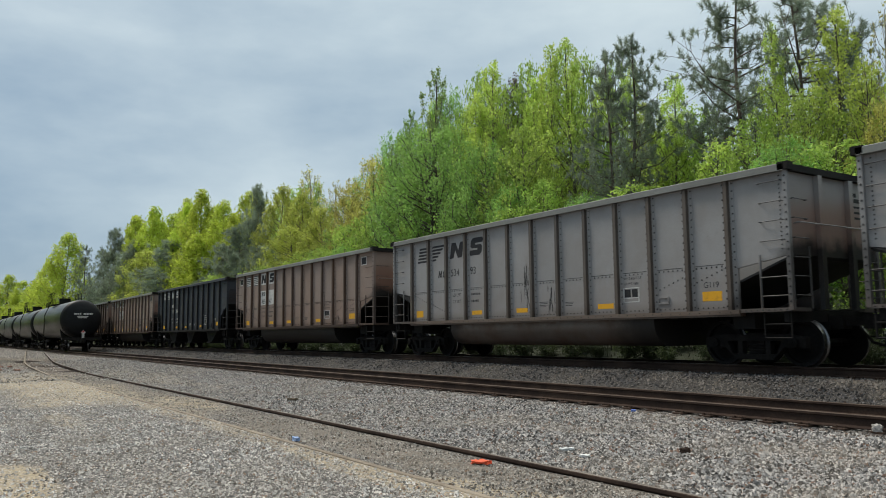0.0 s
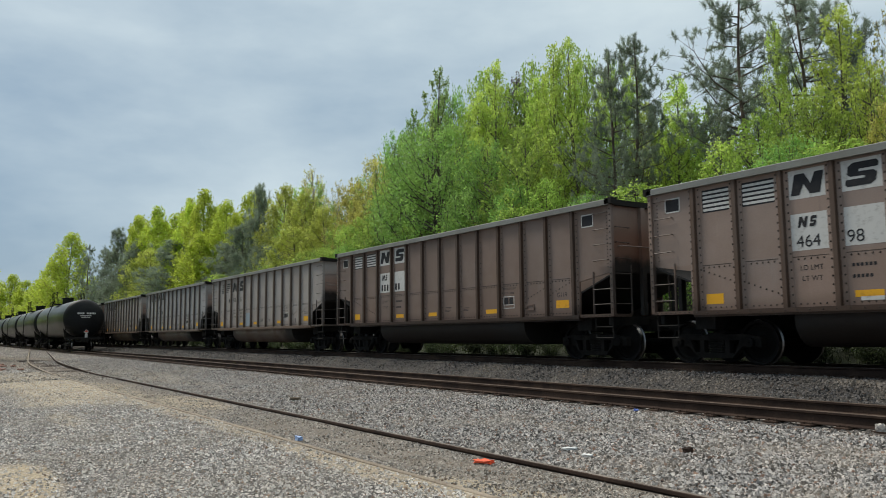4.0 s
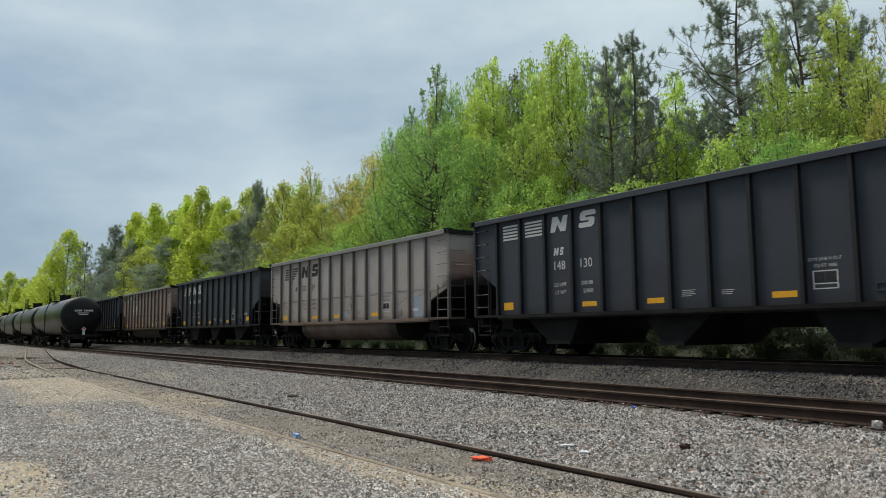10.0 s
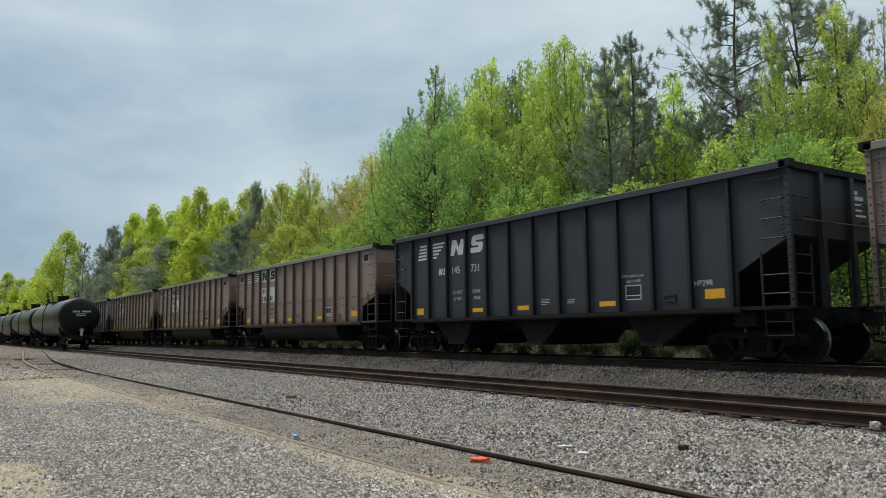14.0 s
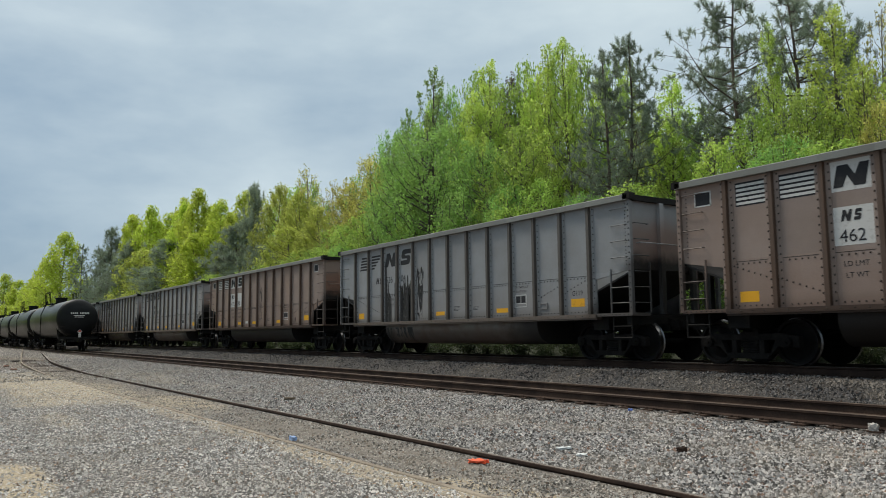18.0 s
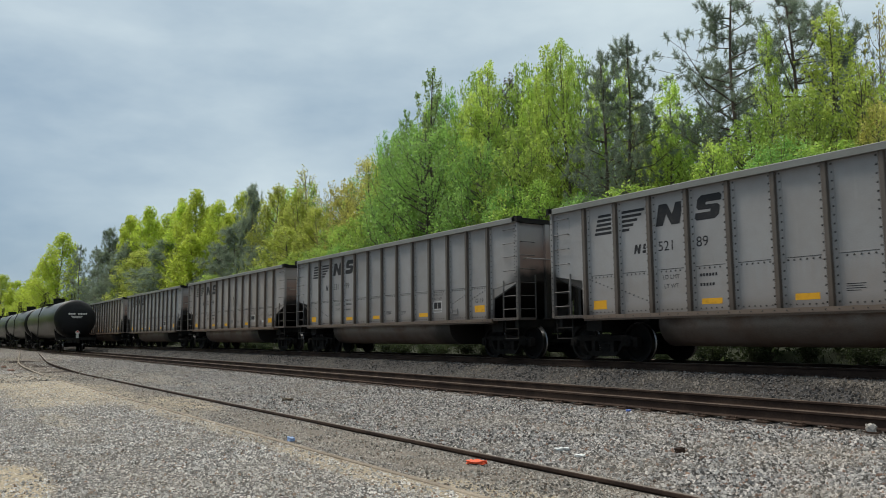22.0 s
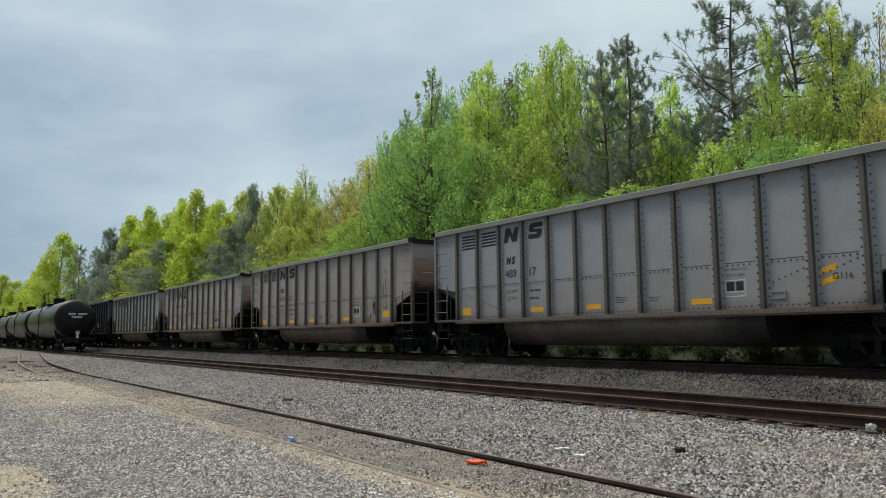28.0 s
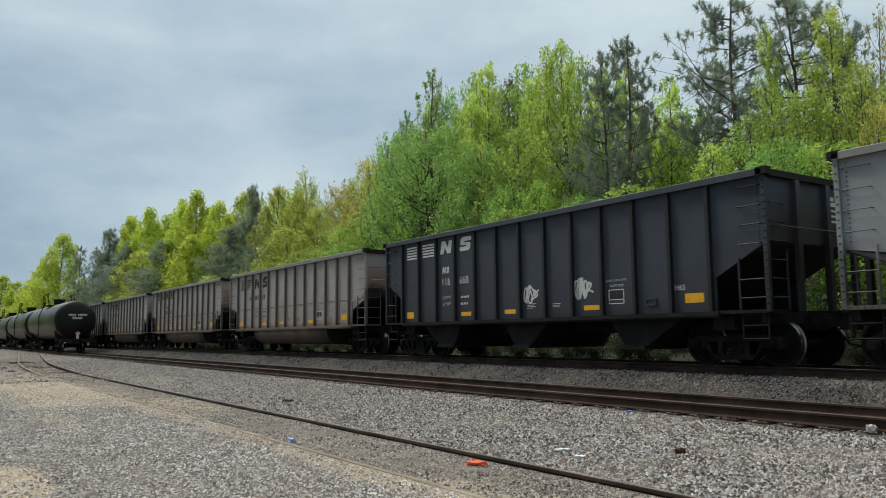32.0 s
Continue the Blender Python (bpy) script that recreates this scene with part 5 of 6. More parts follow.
def leafy(name, seed, high, radius, leaders, leaves, size, material, low=0.15, full=0.35, shape=0.8, steep=1.4, bare=0.0, clump=0.30, bark=None):
    """A forest tree: tapered trunk and limbs that bend upwards into leafy shoots. full: height of the widest place, as a share of the tree."""
    rs = np.random.RandomState(seed)
    tree = thing(name, pose(0, 0, 0), "", "tree", "trees behind the tracks")
    lean = rs.uniform(-0.02, 0.02, 2)

    def stem(z):
        return Vector((lean[0] * z + 0.12 * math.sin(z * 0.5 + seed), lean[1] * z + 0.10 * math.sin(z * 0.37 + 2 * seed), z))
    b = bmesh.new()
    zs = [-0.3] + [high * f for f in (0.03, 0.15, 0.35, 0.55, 0.75, 0.9, 0.99)]
    tube(b, [stem(z) for z in zs], [0.009 * high * (1 - 0.95 * max(z, 0) / high) ** 0.9 + 0.01 for z in zs], 7)
    mids, sizes = [], []
    turn = rs.uniform(0, math.tau)
    for i in range(leaders):
        f = low + (1.0 - low) * ((i + rs.uniform(0, 1)) / leaders) ** 0.85
        turn += 2.4 + rs.uniform(-0.6, 0.6)
        env = ((1 - f) / (1 - full)) ** shape if f > full else 0.55 + 0.45 * (f - low) / max(0.01, full - low)
        ln = radius * env * rs.uniform(0.55, 1.12) + 0.12
        top = f * high
        s = stem(max(0.08 * high, top - ln * steep * rs.uniform(0.7, 1.3)))
        tip = Vector((stem(top).x + math.cos(turn) * ln, stem(top).y + math.sin(turn) * ln, top))
        pts = []
        for t in (0, 0.35, 0.7, 1.0):
            w = 1 - (1 - t) ** 1.7
            pts.append(Vector((s.x + (tip.x - s.x) * w, s.y + (tip.y - s.y) * w, s.z + (tip.z - s.z) * t ** 1.15)) + Vector(rs.normal(0, 0.035 * ln, 3)) * (t > 0))
        th = 0.012 + 0.010 * ln
        tube(b, pts, [th, th * 0.7, th * 0.4, 0.006], 4, caps=False)
        for j in range(int(4 + 3.6 * ln)):
            t = rs.uniform(0.2, 1.0) ** 0.75
            k = min(2, int(t / 0.35))
            p = pts[k].lerp(pts[k + 1], min(1.0, (t - 0.35 * k) / 0.35))
            e = p + Vector(rs.normal(0, 1, 3)).normalized() * (0.10 + 0.16 * ln * (1.1 - t)) + Vector((0, 0, 0.20))
            if j % 2 == 0 or bare > 0.2:
                tube(b, [p, e], [0.011, 0.005], 3, caps=False)
            if rs.uniform(0, 1) > bare:
                mids.append(tuple(e))
                sizes.append(clump * (0.6 + 0.25 * ln * (1.1 - t)))
    part("trunk", b, bark or BARK, tree, "grey-brown trunk with thin rising limbs")
    mid, rad = np.array(mids), np.array(sizes)
    per = np.maximum(3, leaves / len(mid) * rs.uniform(0.5, 1.5, len(mid))).astype(int)
    cen, spread = np.repeat(mid, per, 0), np.repeat(rad, per)[:, None]
    n = len(cen)
    cen = cen + unit(rs, n) * spread * rs.uniform(0.05, 1.0, (n, 1)) ** 0.6 * np.array([1.0, 1.0, 1.5])
    u, w = unit(rs, n), unit(rs, n)
    v = np.cross(u, w)
    v /= np.linalg.norm(v, axis=1, keepdims=True) + 1e-6
    s = (size * rs.uniform(0.6, 1.3, n))[:, None]
    part("crown", leaflets("crown", cen, u * s * 0.5, v * s * 0.5, material), None, tree)
    return tree


def pine(name, seed, high, limbs, first=0.35, full=0.5, reach=2.2, tufts=7, needles=56, dead=6, long=0.22):
    """A loblolly pine: crooked trunk, irregular limbs that end in round needle tufts, a few dead limbs below."""
    rs = np.random.RandomState(seed)
    tree = thing(name, pose(0, 0, 0), "", "tree", "trees behind the tracks")
    b = bmesh.new()
    zs = [-0.3] + [high * q for q in (0.05, 0.2, 0.4, 0.55, 0.7, 0.82, 0.93, 0.985)]

    def stem(z):
        return Vector((0.16 * math.sin(z * 0.55 + seed), 0.14 * math.sin(z * 0.43 + seed * 2), z))
    tube(b, [stem(z) for z in zs], [0.011 * high * (1 - 0.85 * max(z, 0) / high) + 0.012 for z in zs], 8)
    tips = []
    for i in range(limbs):
        f = first + (0.98 - first) * (i + rs.uniform(0, 1)) / limbs
        a = rs.uniform(0, math.tau)
        env = ((1 - f) / (1 - full)) ** 0.55 if f > full else 0.6 + 0.4 * (f - first) / max(0.01, full - first)
        ln = reach * env * rs.uniform(0.5, 1.1) + 0.15
        s = stem(f * high - 0.25 * ln)
        e = s + Vector((math.cos(a) * ln, math.sin(a) * ln, ln * rs.uniform(0.15, 0.65)))
        m = s.lerp(e, 0.55) + Vector((rs.normal(0, 0.08), rs.normal(0, 0.08), -0.10 * ln))
        tube(b, [s, m, e], [0.014 + 0.009 * ln, 0.010 + 0.005 * ln, 0.008], 5, caps=False)
        for j in range(max(3, int(tufts * (0.4 + ln / reach)))):
            p = m.lerp(e, rs.uniform(-0.35, 1.0) if j else 1.0)
            c = p + Vector(rs.normal(0, 0.10 + 0.13 * ln, 3)) + Vector((0, 0, 0.10 + 0.05 * ln))
            tube(b, [p, c], [0.009, 0.007], 3, caps=False)
            tips.append((c, (c - p).normalized() + Vector((0, 0, 0.5))))
    for i in range(dead):
        f, a = rs.uniform(0.3, first + 0.12), rs.uniform(0, math.tau)
        ln = reach * rs.uniform(0.5, 1.3)
        s = stem(f * high)
        e = s + Vector((math.cos(a) * ln, math.sin(a) * ln, ln * rs.uniform(-0.1, 0.5)))
        m = s.lerp(e, 0.5) + Vector(rs.normal(0, 0.12, 3))
        tube(b, [s, m, e], [0.03, 0.02, 0.006], 4, caps=False)
        for j in range(3):
            p = m.lerp(e, rs.uniform(0, 0.9))
            tube(b, [p, p + Vector(rs.normal(0, 0.25, 3)) * ln * 0.6], [0.011, 0.004], 3, caps=False)
    for j in range(5):
        tips.append((stem(high) + Vector(rs.normal(0, 0.12, 3)) - Vector((0, 0, 0.25 * j * rs.uniform(0, 1))), Vector((0, 0, 1))))
    part("trunk", b, PINE_BARK, tree, "bare brown pine trunk and limbs")
    mid = np.repeat(np.array([tuple(t[0]) for t in tips]), needles, 0)
    axis = np.repeat(np.array([tuple(t[1].normalized()) for t in tips]), needles, 0)
    n = len(mid)
    along = rs.uniform(-0.24, 0.10, (n, 1))
    d = unit(rs, n) + axis * 0.75
    d /= np.linalg.norm(d, axis=1, keepdims=True)
    ln = long * rs.uniform(0.6, 1.15, n)[:, None]
    side = np.cross(d, unit(rs, n))
    side /= np.linalg.norm(side, axis=1, keepdims=True) + 1e-6
    part("crown", leaflets("crown", mid + axis * along + d * ln * 0.45, side * (0.012 + 0.02 * (long - 0.2)), d * ln * 0.5, NEEDLE), None, tree, "tufts of dark green needles")
    return tree


KINDS = {
    "ps": leafy("spring_tree", 3, 16, 3.0, 90, 13000, 0.095, LEAF[4], 0.2, 0.35, 0.7, 2.4, 0.05, 0.26),
    "pg": leafy("spring_tree", 5, 13.5, 2.3, 100, 14000, 0.10, LEAF[0], 0.12, 0.4, 0.6, 1.6, 0.0, 0.38),
    "ph": leafy("spring_tree", 8, 14.5, 2.3, 96, 13500, 0.10, LEAF[0], 0.15, 0.5, 0.6, 1.8, 0.0, 0.38),
    "rg": leafy("leafy_tree", 7, 11, 3.5, 150, 26000, 0.10, LEAF[1], 0.06, 0.6, 0.34, 0.9, 0.0, 0.5),
    "lg": leafy("leafy_tree", 9, 8.6, 2.4, 100, 12500, 0.105, LEAF[5], 0.06, 0.55, 0.4, 1.0, 0.0, 0.44),
    "lh": leafy("leafy_tree", 10, 9.0, 2.5, 100, 8500, 0.10, LEAF[0], 0.08, 0.5, 0.55, 1.2, 0.05, 0.42),
    "oo": leafy("budding_tree", 12, 12, 3.0, 110, 13500, 0.115, LEAF[2], 0.1, 0.5, 0.5, 1.0, 0.1, 0.46),
    "yo": leafy("budding_tree", 14, 12, 3.0, 110, 15000, 0.125, LEAF[6], 0.1, 0.45, 0.55, 1.1, 0.05, 0.46),
    "bt": leafy("bare_tree", 16, 13, 2.6, 100, 4500, 0.10, LEAF[2], 0.15, 0.5, 0.6, 2.0, 0.3, 0.28, PALE_BARK),
    "bp": leafy("bare_tree", 18, 15, 2.0, 90, 5000, 0.10, LEAF[7], 0.2, 0.6, 0.6, 1.8, 0.2, 0.30),
    "yy": leafy("spring_tree", 20, 16, 4.2, 150, 16000, 0.21, LEAF[8], 0.05, 0.3, 0.6, 0.9, 0.0, 0.75),
    "pc": pine("pine_tree", 21, 13.2, 58, 0.15, 0.36, 3.0, 9, 52, 8, 0.25),
    "po": pine("pine_tree", 24, 14, 48, 0.40, 0.72, 3.3, 11, 50, 14, 0.25),
    "pd": pine("pine_tree", 27, 12.5, 110, 0.08, 0.25, 3.2, 7, 34, 0, 0.44),
}
SAY = {"ps": "slender spring tree with small pale green leaves", "pg": "young spring tree with bright yellow-green leaves", "ph": "tall spring tree with bright yellow-green leaves", "rg": "dense tree with fresh deep green leaves",
       "lg": "low leafy tree with light green leaves", "lh": "low leafy tree with yellow-green leaves", "oo": "budding tree with olive and orange-tinged leaves", "yo": "spring tree with olive-yellow leaves", "bt": "nearly bare pale tree with few buds",
       "bp": "bare tree with purple-grey buds", "yy": "bright yellow-green spring tree far down the line", "pc": "conical loblolly pine with dark needle tufts", "po": "tall crooked pine with an open crown", "pd": "dense dark pine with branches to the ground"}
SIZE = {"ps": (16, 3.0), "pg": (13.5, 2.3), "ph": (14.5, 2.3), "rg": (11, 3.5), "lg": (8.6, 2.4), "lh": (9.0, 2.5), "oo": (12, 3.0), "yo": (12, 3.0), "bt": (13, 2.6), "bp": (15, 2.0), "yy": (16, 4.2), "pc": (13.2, 2.4), "po": (14, 2.9), "pd": (12.5, 3.2)}


def plant(kind, x, y, high, half, turn):
    """One tree of a kind at x, y with its height and the half width of its crown."""
    tall, wide = SIZE[kind]
    m = pose(x, y, ground_height(y) - 0.05, 0, 0, turn) @ Matrix.Diagonal((half / wide, half / wide, high / tall, 1))
    return tagged(copy_thing(KINDS[kind], m), SAY[kind])


# the trees that make the skyline: kind, x, y, height, half width of the crown
SKYLINE = [
           ("ps", -41.1, 27.0, 17.4, 3.1), ("ps", -44.9, 27.5, 15.7, 2.3), ("ph", -35.1, 27.0, 16.2, 2.3), ("pg", -36.6, 26.5, 14.4, 2.2),
           ("bp", -35.6, 29.0, 15.8, 1.9), ("ph", -29.3, 28.0, 15.8, 2.0), ("pg", -30.6, 27.5, 15.4, 1.9), ("pg", -32.8, 28.0, 14.3, 1.8),
           ("rg", -37.6, 24.6, 12.5, 4.0), ("rg", -32.7, 24.4, 10.3, 3.0), ("lg", -30.0, 25.0, 10.4, 2.5), ("rg", -41.0, 24.5, 10.6, 2.5), ("lg", -27.3, 24.0, 7.4, 1.8),
           ("rg", -29.5, 23.8, 7.6, 1.9), ("pc", -23.1, 25.6, 13.4, 2.0), ("pc", -24.2, 25.2, 13.0, 1.9), ("pg", -23.2, 28.5, 11.8, 2.1),
           ("lg", -21.4, 28.0, 9.9, 1.9), ("pg", -24.2, 28.0, 10.9, 1.7), ("lh", -21.9, 26.5, 8.6, 2.1), ("po", -18.3, 26.5, 13.8, 2.5), ("po", -16.5, 27.5, 13.6, 2.5),
           ("po", -16.3, 31.0, 12.8, 1.3), ("pg", -16.3, 26.0, 11.6, 1.1), ("ph", -13.8, 25.5, 11.4, 2.0), ("lh", -12.8, 25.0, 8.8, 1.7), ("lg", -14.2, 24.5, 8.2, 1.7),
           ("bt", -12.5, 26.0, 11.1, 1.4), ("oo", -12.0, 24.5, 7.3, 1.4), ("lg", -16.6, 24.6, 7.9, 1.9), ("lh", -18.0, 24.2, 7.2, 1.9), ("ps", -47.8, 27.5, 13.9, 2.0),
           ("oo", -48.7, 26.5, 13.0, 2.8), ("oo", -51.5, 26.0, 11.6, 2.5), ("lg", -43.1, 24.6, 9.9, 2.6), ("lg", -45.5, 24.0, 8.0, 2.7), ("bt", -60.4, 27.0, 14.6, 3.0),
           ("bt", -57.1, 27.5, 12.8, 2.2), ("yo", -66.1, 26.5, 13.8, 3.0), ("yo", -60.2, 26.0, 12.1, 2.8), ("yo", -53.9, 25.0, 9.9, 2.8), ("lg", -49.2, 24.5, 7.9, 2.6),
           ("yo", -58.1, 24.4, 8.9, 3.5), ("pd", -68.6, 25.2, 14.3, 2.1), ("pd", -72.2, 25.0, 11.0, 3.3), ("pd", -64.3, 24.4, 8.1, 2.6), ("pd", -76.8, 24.6, 9.6, 3.1),
           ("yy", -81.7, 26.0, 14.6, 3.5), ("yy", -89.5, 26.0, 16.9, 3.8), ("yy", -94.3, 25.6, 16.1, 3.2), ("yy", -77.6, 26.0, 12.6, 2.5),
           ("yy", -112.4, 26.0, 18.2, 4.0), ("yy", -121.4, 26.0, 18.0, 3.3), ("pd", -94.3, 24.0, 11.7, 5.2), ("yo", -102.5, 23.6, 11.2, 4.9),
           ("yy", -83.2, 24.0, 11.0, 4.0), ("pd", -126.5, 24.0, 17.0, 3.5), ("pd", -113.0, 24.0, 13.7, 3.2), ("pd", -133.1, 23.5, 14.3, 3.2),
           ("pd", -114.4, 23.0, 12.2, 3.8), ("pc", -146.6, 23.0, 16.4, 2.0), ("yy", -167.4, 22.5, 20.6, 6.5), ("yy", -189.9, 22.5, 16.7, 5.9),
           ("yy", -289.3, 22.0, 20.8, 7.1), ("yy", -243.4, 22.0, 16.1, 6.0), ("yy", -211.4, 22.0, 14.4, 5.2), ("yy", -361.6, 22.0, 23.7, 8.9),
           ("yy", -136.8, 29.5, 20.3, 5.3), ("yy", -134.3, 31.4, 19.5, 6.1), ("yy", -113.8, 29.8, 17.7, 4.7), ("yy", -115.1, 31.8, 20.1, 4.3),
           ("yy", -96.7, 29.6, 16.2, 4.3), ("yy", -97.9, 31.6, 15.4, 4.3), ("yy", -88.2, 31.0, 17.0, 3.8), ("yo", -86.7, 31.8, 16.6, 3.4),
           ("yo", -78.0, 31.1, 15.3, 3.1), ("lg", -72.6, 30.8, 14.8, 3.0), ("lg", -70.7, 31.4, 15.1, 2.8), ("yo", -65.8, 30.6, 12.1, 2.7),
           ("lg", -58.3, 29.2, 11.7, 2.7), ("rg", -57.5, 30.3, 13.3, 2.3), ("pg", -56.7, 31.5, 14.8, 2.4), ("rg", -50.6, 29.4, 15.4, 2.6),
           ("rg", -47.9, 29.2, 15.6, 2.1), ("pg", -46.0, 29.9, 16.9, 1.8), ("rg", -45.2, 30.9, 17.7, 2.4), ("lg", -41.6, 29.4, 15.0, 2.0),
           ("lg", -40.2, 30.1, 17.2, 2.0), ("lg", -38.6, 29.9, 15.9, 1.8), ("lg", -36.0, 29.3, 14.9, 2.1), ("lg", -34.8, 29.4, 16.1, 1.9),
           ("lg", -32.5, 29.1, 14.9, 1.6), ("lh", -32.3, 30.4, 16.0, 2.0), ("lg", -31.0, 30.3, 15.5, 1.6), ("pg", -28.9, 29.8, 14.0, 1.4),
           ("lg", -27.9, 29.8, 14.2, 1.6), ("lh", -29.0, 32.0, 14.8, 1.7), ("pg", -26.7, 31.2, 10.6, 1.8), ("lh", -26.3, 31.6, 11.3, 1.5),
           ("lg", -24.7, 30.9, 10.3, 1.7), ("lh", -23.1, 31.9, 9.1, 1.8), ("lh", -20.2, 30.4, 10.9, 1.4), ("lh", -19.1, 31.3, 12.6, 1.4), ("lh", -17.8, 31.7, 11.3, 1.6),
           ("lh", -16.2, 31.3, 10.4, 1.3), ("lh", -14.2, 29.7, 9.9, 1.2)]
_r = random.Random(77)
for kind, x, y, high, half in SKYLINE:
    plant(kind, x, y, high, half, _r.uniform(0, 360))
# low growth in front, and far down the line
for i in range(22):
    x = -5 - i * 3.3 + _r.uniform(-1.0, 1.0)
    plant(_r.choice(["lg", "lh", "lg", "rg"]), x, 22.6 + _r.uniform(-0.6, 0.9), _r.uniform(4.6, 6.6), _r.uniform(1.9, 2.5), _r.uniform(0, 360))
for i in range(16):
    x = -82 - i * 6.0 + _r.uniform(-2, 2)
    plant(_r.choice(["yy", "pd", "yy"]), x, 24.5 + _r.uniform(-1.0, 4), _r.uniform(7.5, 9.5), _r.uniform(3.0, 4.0), _r.uniform(0, 360))
# the wood on the camera's side of the yard, which the tank cars mirror
plant("pg", -64.0, 0.6, 13.0, 4.0, 40)
for i in range(13):
    plant(_r.choice(["yy", "rg", "yy"]), -70 - i * 9.0 + _r.uniform(-2, 2), -9.0 - 0.35 * i + _r.uniform(-2, 2), _r.uniform(13, 17), _r.uniform(4.5, 5.5), _r.uniform(0, 360))
# unseen grove where the line bends away, added so tanks mirror leaves, not sky
for i in range(12):
    plant("yy", -225 - 11 * (i % 4) - 25 * (i // 4) + _r.uniform(-4, 4), 5.5 - 8.0 * (i % 4) + _r.uniform(-2, 2), _r.uniform(23, 29), 7.0, _r.uniform(0, 360))
for t in KINDS.values():
    for o in list(t.children_recursive) + [t]:
        bpy.data.objects.remove(o)


# ---- shrubs and grass along the foot of the wood ----
def shrub(seed, material):
    rs = np.random.RandomState(seed)
    t = thing("shrub", pose(0, 0, 0), "low leafy shrub at the edge of the wood", "shrub", "shrubs along the wood")
    b = bmesh.new()
    tips = []
    for i in range(26):
        a, ln = rs.uniform(0, math.tau), rs.uniform(0.5, 1.7)
        e = Vector((math.cos(a) * ln * 0.6, math.sin(a) * ln * 0.6, ln))
        tube(b, [(0, 0, -0.1), e * 0.5 + Vector((0, 0, 0.1)), e], [0.018, 0.012, 0.005], 4, caps=False)
        tips.append(tuple(e))
    part("stem", b, BARK, t)
    cen = np.repeat(np.array(tips), 70, 0)
    n = len(cen)
    cen = cen * rs.uniform(0.45, 1.05, (n, 1)) + rs.normal(size=(n, 3)) * 0.24
    cen[:, 2] = np.abs(cen[:, 2])
    u, w = unit(rs, n), unit(rs, n)
    v = np.cross(u, w)
    s = (0.11 * rs.uniform(0.6, 1.3, n))[:, None]
    part("foliage", leaflets("foliage", cen, u * s * 0.5, v * s * 0.5, material), None, t)
    return t


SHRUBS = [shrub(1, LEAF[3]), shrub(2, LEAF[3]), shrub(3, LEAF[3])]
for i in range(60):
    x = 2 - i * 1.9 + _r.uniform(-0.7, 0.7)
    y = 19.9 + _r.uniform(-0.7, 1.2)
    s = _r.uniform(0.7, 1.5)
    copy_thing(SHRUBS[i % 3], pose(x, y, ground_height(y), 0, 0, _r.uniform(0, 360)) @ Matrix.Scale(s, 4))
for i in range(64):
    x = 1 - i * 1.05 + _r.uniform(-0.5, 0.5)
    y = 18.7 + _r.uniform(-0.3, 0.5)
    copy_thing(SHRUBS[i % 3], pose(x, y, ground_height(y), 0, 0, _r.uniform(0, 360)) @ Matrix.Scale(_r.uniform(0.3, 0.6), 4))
for t in SHRUBS:
    for o in list(t.children_recursive) + [t]:
        bpy.data.objects.remove(o)

rs = np.random.RandomState(31)
n = 7000
gx, gy = rs.uniform(-90, 6, n), rs.uniform(17.6, 21.5, n)
gz = np.array([ground_height(q) for q in gy])
tilt = unit(rs, n) * 0.35 + np.array([0, 0, 1.0])
hgt = rs.uniform(0.05, 0.17, n)[:, None]
side = unit(rs, n) * np.array([1, 1, 0.1]) * 0.02
blades = new("grass", leaflets("grass", np.stack([gx, gy, gz], 1) + tilt * hgt * 0.5, side, tilt * hgt * 0.5, GRASS))
tagged(blades, "dry tufted grass on the bank beside the tracks", "grass", kind="stuff")


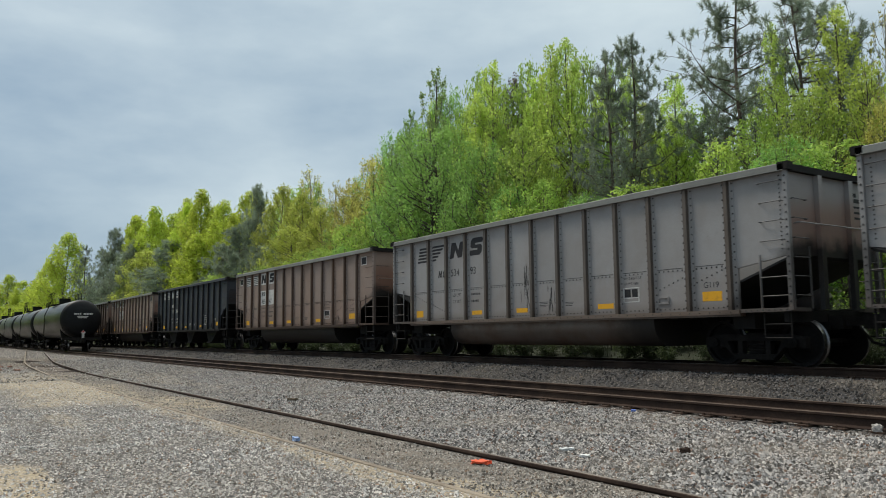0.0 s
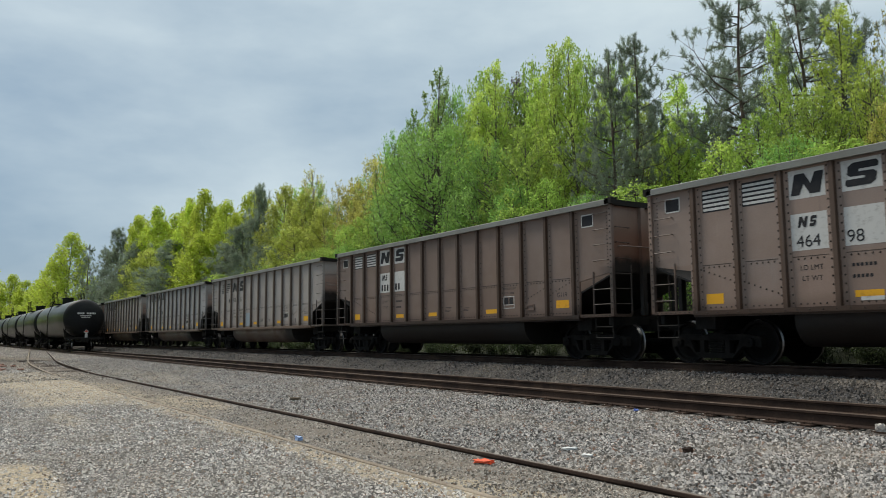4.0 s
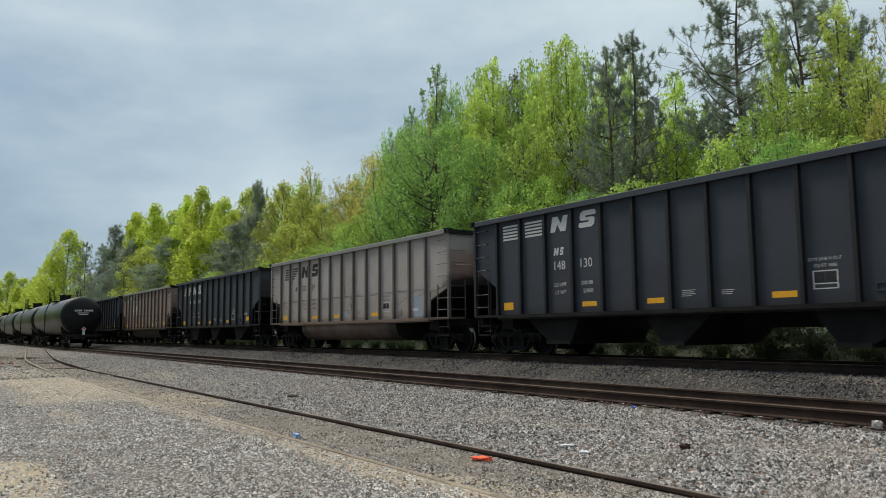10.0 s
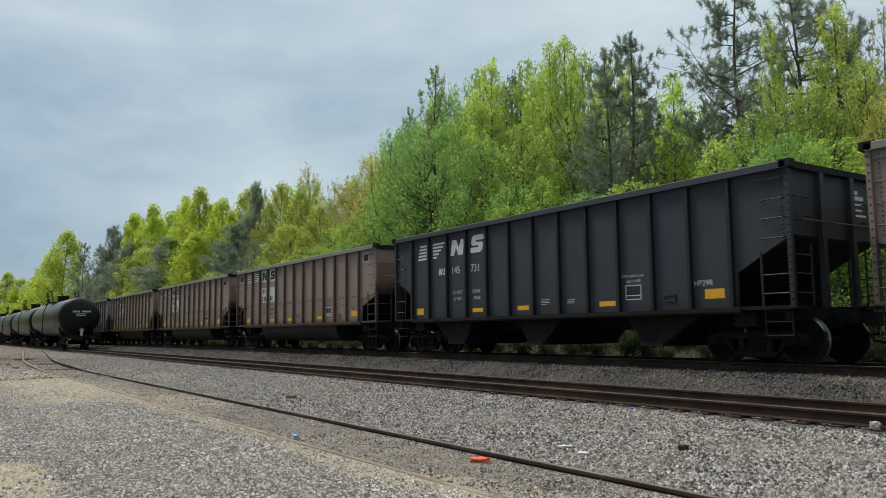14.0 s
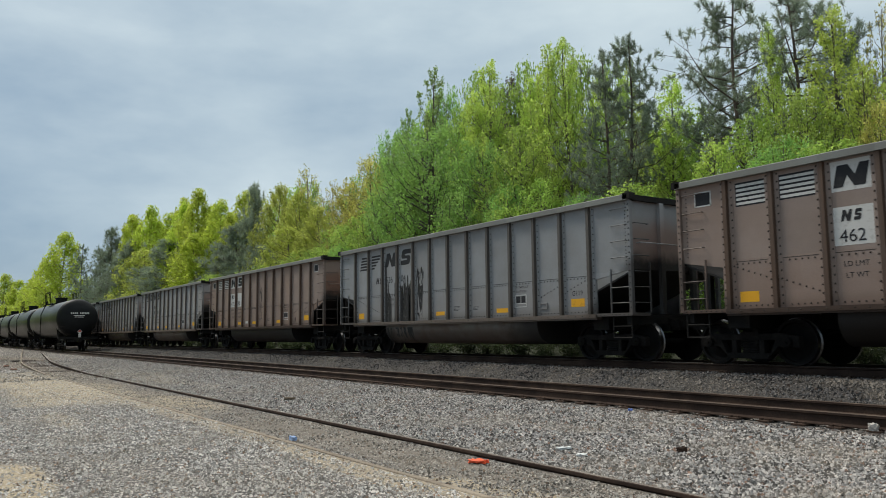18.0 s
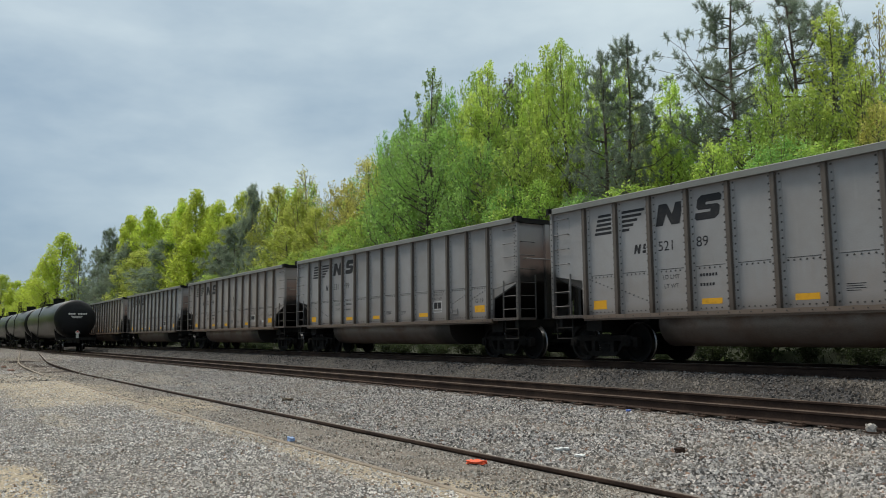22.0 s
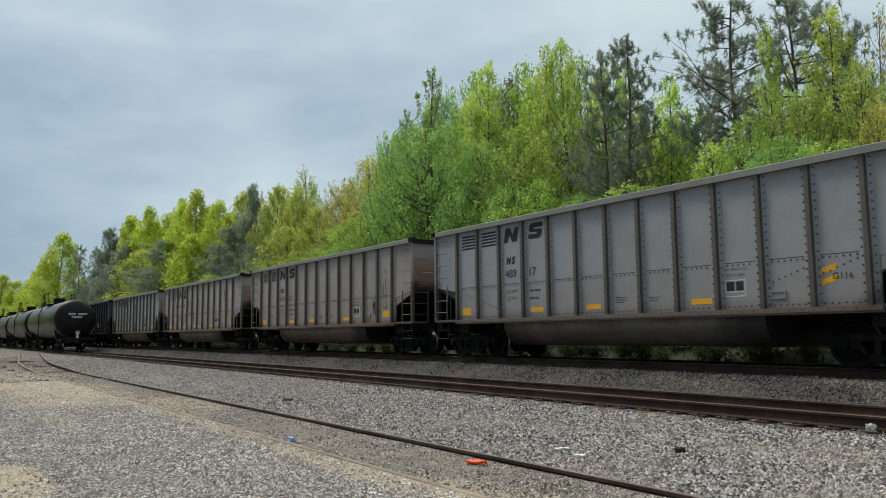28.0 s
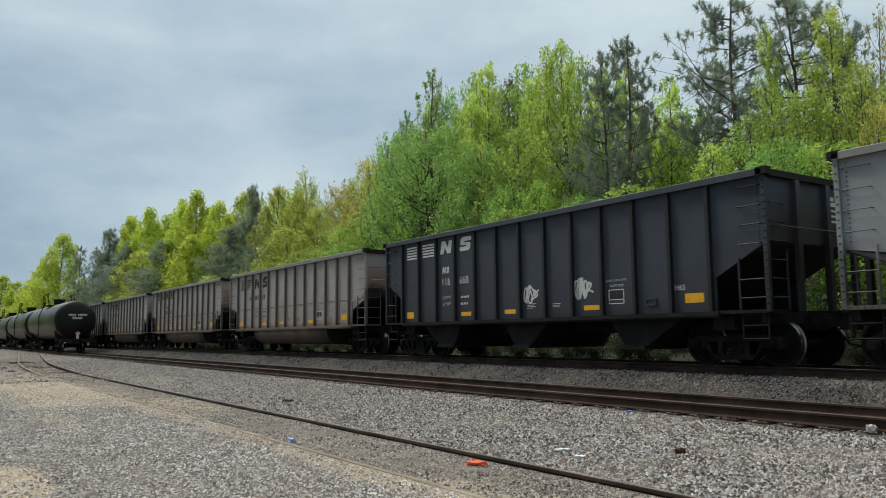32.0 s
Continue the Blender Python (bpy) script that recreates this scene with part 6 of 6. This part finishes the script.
# ---- loose stones ----
def stones(name, count, area, sizes, material, label, seed, skip=None):
    """Broken stones scattered over a stretch of ground, thinner with distance."""
    rs = np.random.RandomState(seed)
    x0, x1, y0, y1 = area
    u = rs.uniform(0, 1, count)
    x = x1 - (x1 - x0) * u ** 2.2
    y = rs.uniform(y0, y1, count)
    if skip is not None:
        keep = skip(x, y, rs)
        x, y = x[keep], y[keep]
    n = len(x)
    z = np.array([rough_height(a, c) for a, c in zip(x, y)])
    form = np.array([(1, 0, -0.3), (0.3, 0.95, -0.3), (-0.8, 0.6, -0.3), (-0.8, -0.6, -0.3), (0.3, -0.95, -0.3), (0.40, 0.16, 0.92), (-0.44, -0.14, 0.70)])
    tri = np.array([(0, 1, 5), (1, 2, 6), (1, 6, 5), (2, 3, 6), (3, 4, 6), (4, 5, 6), (4, 0, 5)])
    s = sizes[0] + (sizes[1] - sizes[0]) * rs.uniform(0, 1, n) ** 2.2
    v = form[None] * (1 + rs.uniform(-0.45, 0.45, (n, 7, 1))) * s[:, None, None] * np.array([1, 0.8, 0.8])
    a, c = rs.uniform(0, math.tau, n), rs.uniform(-0.6, 0.6, n)
    ca, sa, cb, sb = np.cos(a)[:, None], np.sin(a)[:, None], np.cos(c)[:, None], np.sin(c)[:, None]
    X, Y, Z = v[..., 0], v[..., 1], v[..., 2]
    X, Z = X * cb - Z * sb, X * sb + Z * cb
    X, Y = X * ca - Y * sa, X * sa + Y * ca
    pts = np.stack([X + x[:, None], Y + y[:, None], Z + (z + s * 0.18)[:, None]], -1).reshape(-1, 3)
    idx = (tri[None] + (np.arange(n) * 7)[:, None, None]).reshape(-1)
    me = bpy.data.meshes.new(name)
    me.vertices.add(len(pts))
    me.vertices.foreach_set("co", pts.astype(np.float32).ravel())
    me.loops.add(len(idx))
    me.loops.foreach_set("vertex_index", idx.astype(np.int32))
    me.polygons.add(len(idx) // 3)
    me.polygons.foreach_set("loop_start", np.arange(0, len(idx), 3, dtype=np.int32))
    me.update(calc_edges=True)
    me.shade_flat()
    me.materials.append(material)
    return tagged(new(name, me), label, "gravel", kind="stuff")


def thin(x, y, rs):
    """Fewer stones where sandy soil shows, none on the old rails."""
    keep = (np.abs(y - 5.75) > 0.11) & (np.abs(y - 4.255) > 0.07)
    wave = 0.35 * np.sin(x * 1.9 + 1.0) * np.sin(y * 2.3) + 0.25 * np.sin(x * 4.3 + y * 3.7)
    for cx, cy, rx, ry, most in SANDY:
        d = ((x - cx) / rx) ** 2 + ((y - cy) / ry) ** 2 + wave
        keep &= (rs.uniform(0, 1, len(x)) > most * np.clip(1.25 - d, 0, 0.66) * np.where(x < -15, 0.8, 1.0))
    keep &= np.abs(y - 5.0) > 0.7
    return keep


stones("yard_gravel", 132000, (-42, -4.6, -0.8, 5.7), (0.009, 0.025), GREY_STONE, "fine grey yard gravel", 1, thin)
stones("yard_gravel", 16000, (4, -5.0, -4, 4.2), (0.009, 0.026), GREY_STONE, "fine grey yard gravel", 9)
stones("yard_gravel", 20000, (-34, -4.6, 4.32, 5.68), (0.008, 0.023), SOIL_STONE, "fine dirty gravel between the old rails", 12)
stones("yard_gravel", 7000, (-75, -30, -0.5, 9.7), (0.02, 0.05), SOIL_STONE, "loose gravel round the turnout", 14)
stones("ballast", 98000, (-55, -3.0, 5.85, 9.75), (0.011, 0.032), BALLAST_STONE, "coarse grey track ballast", 2, thin)
stones("ballast", 38000, (-75, -4, 12.1, 14.2), (0.015, 0.042), DARK_STONE, "dirty ballast between the tracks, train shade in its colour", 3)
stones("ballast", 6500, (-45, -4, 9.6, 12.2), (0.014, 0.034), DARK_STONE, "dark ballast between the rails", 4)


# ---- litter and weeds ----
def litter(name, x, y, label, category, material, form, turn):
    z = rough_height(x, y)
    t = new(name, form)
    t.data.materials.append(material)
    t.matrix_basis = pose(x, y, z + 0.012, 0, 0, turn)
    return tagged(t, label, category)


def crumple(seed, sx, sy, sz, cuts=3):
    """A creased lump or sheet."""
    r = random.Random(seed)
    b = bmesh.new()
    bmesh.ops.create_cube(b, size=1.0)
    bmesh.ops.subdivide_edges(b, edges=list(b.edges), cuts=cuts, use_grid_fill=True)
    for v in b.verts:
        v.co = Vector((v.co.x * sx + r.uniform(-0.1, 0.1) * sx, v.co.y * sy + r.uniform(-0.1, 0.1) * sy, (v.co.z + 0.5) * sz + r.uniform(-0.2, 0.35) * sz))
    me = bpy.data.meshes.new("crumpled")
    b.to_mesh(me)
    b.free()
    return me


SCRAP = mat("red_wood", (0.28, 0.14, 0.10), (0.45, 0.27, 0.2), 0.8)
litter("plastic_marker", -7.39, 5.44, "bright orange plastic scrap beside the old rail", "litter", plain("orange_plastic", (0.85, 0.13, 0.05), 0.45, wear=0.15), crumple(1, 0.20, 0.12, 0.035), 30)
litter("plastic_wrapper", -10.30, 4.39, "crumpled blue plastic wrapper on the soil", "litter", plain("blue_plastic", (0.30, 0.42, 0.66), 0.35, worn=(0.6, 0.65, 0.7), wear=0.6), crumple(2, 0.10, 0.07, 0.045), 10)
litter("paper_scrap", -7.37, 6.75, "flat white paper scrap on the ballast", "litter", plain("white_paper", (0.62, 0.63, 0.62), 0.7, wear=0.5), crumple(3, 0.17, 0.10, 0.02), 60)
litter("paper_scrap", -6.9, 6.6, "flat white paper scrap on the ballast", "litter", plain("white_paper_b", (0.7, 0.7, 0.68), 0.7, wear=0.2), crumple(8, 0.12, 0.08, 0.02), 15)
litter("metal_scrap", -6.16, 7.49, "dark rusty metal scrap lying on the ballast", "litter", RUSTY, crumple(4, 0.11, 0.06, 0.045), 75)
litter("pale_stone", -5.25, 10.05, "large pale rounded stone beside the rail", "stone", GREY_STONE, crumple(5, 0.11, 0.10, 0.09), 20)
litter("blue_scrap", -9.0, 9.72, "small blue plastic scrap by the tie ends", "litter", plain("blue_scrap", (0.12, 0.2, 0.55), 0.4), crumple(6, 0.07, 0.05, 0.03), 40)
for _i in range(9):
    litter("wood_scrap", -44 + _r.uniform(-5, 4), 3.2 + _r.uniform(-0.8, 0.7), "broken reddish wood scrap beside the turnout", "litter", SCRAP, crumple(70 + _i, _r.uniform(0.2, 0.5), 0.14, 0.06), _r.uniform(0, 180))
litter("dry_weed_clod", -16.43, 6.92, "dry dark weed clod lying on the gravel", "litter", mat("dry_weed", (0.10, 0.075, 0.05), (0.2, 0.15, 0.1), 0.9), crumple(9, 0.22, 0.12, 0.05), 30)


# ---- what moves ----
def run(t):
    """Metres that the train has gone at t seconds."""
    return 15.0214 * t + 0.000235 * t ** 2 + 0.0001265 * t ** 3


def motions():
    spin = [(t, pose(0, 0, 0, 0, math.degrees(run(t) / 0.457) % 360.0, 0)) for t in [i / 30.0 for i in range(961)]]
    first = None
    for car in CARS.values():
        base = car.matrix_basis.copy()
        walk(car, [(t, Matrix.Translation((run(t), 0, 0)) @ base) for t in (0, 4, 8, 12, 16, 20, 24, 28, 32)])
        for o in car.children_recursive:
            if o.name.split(".")[0] == "wheelset":
                if first is None:
                    walk(o, spin)
                    first = o
                else:
                    o.rotation_mode = "QUATERNION"
                    o.animation_data_create()
                    o.animation_data.action = first.animation_data.action
                    o.animation_data.action_slot = first.animation_data.action_slot


motions()
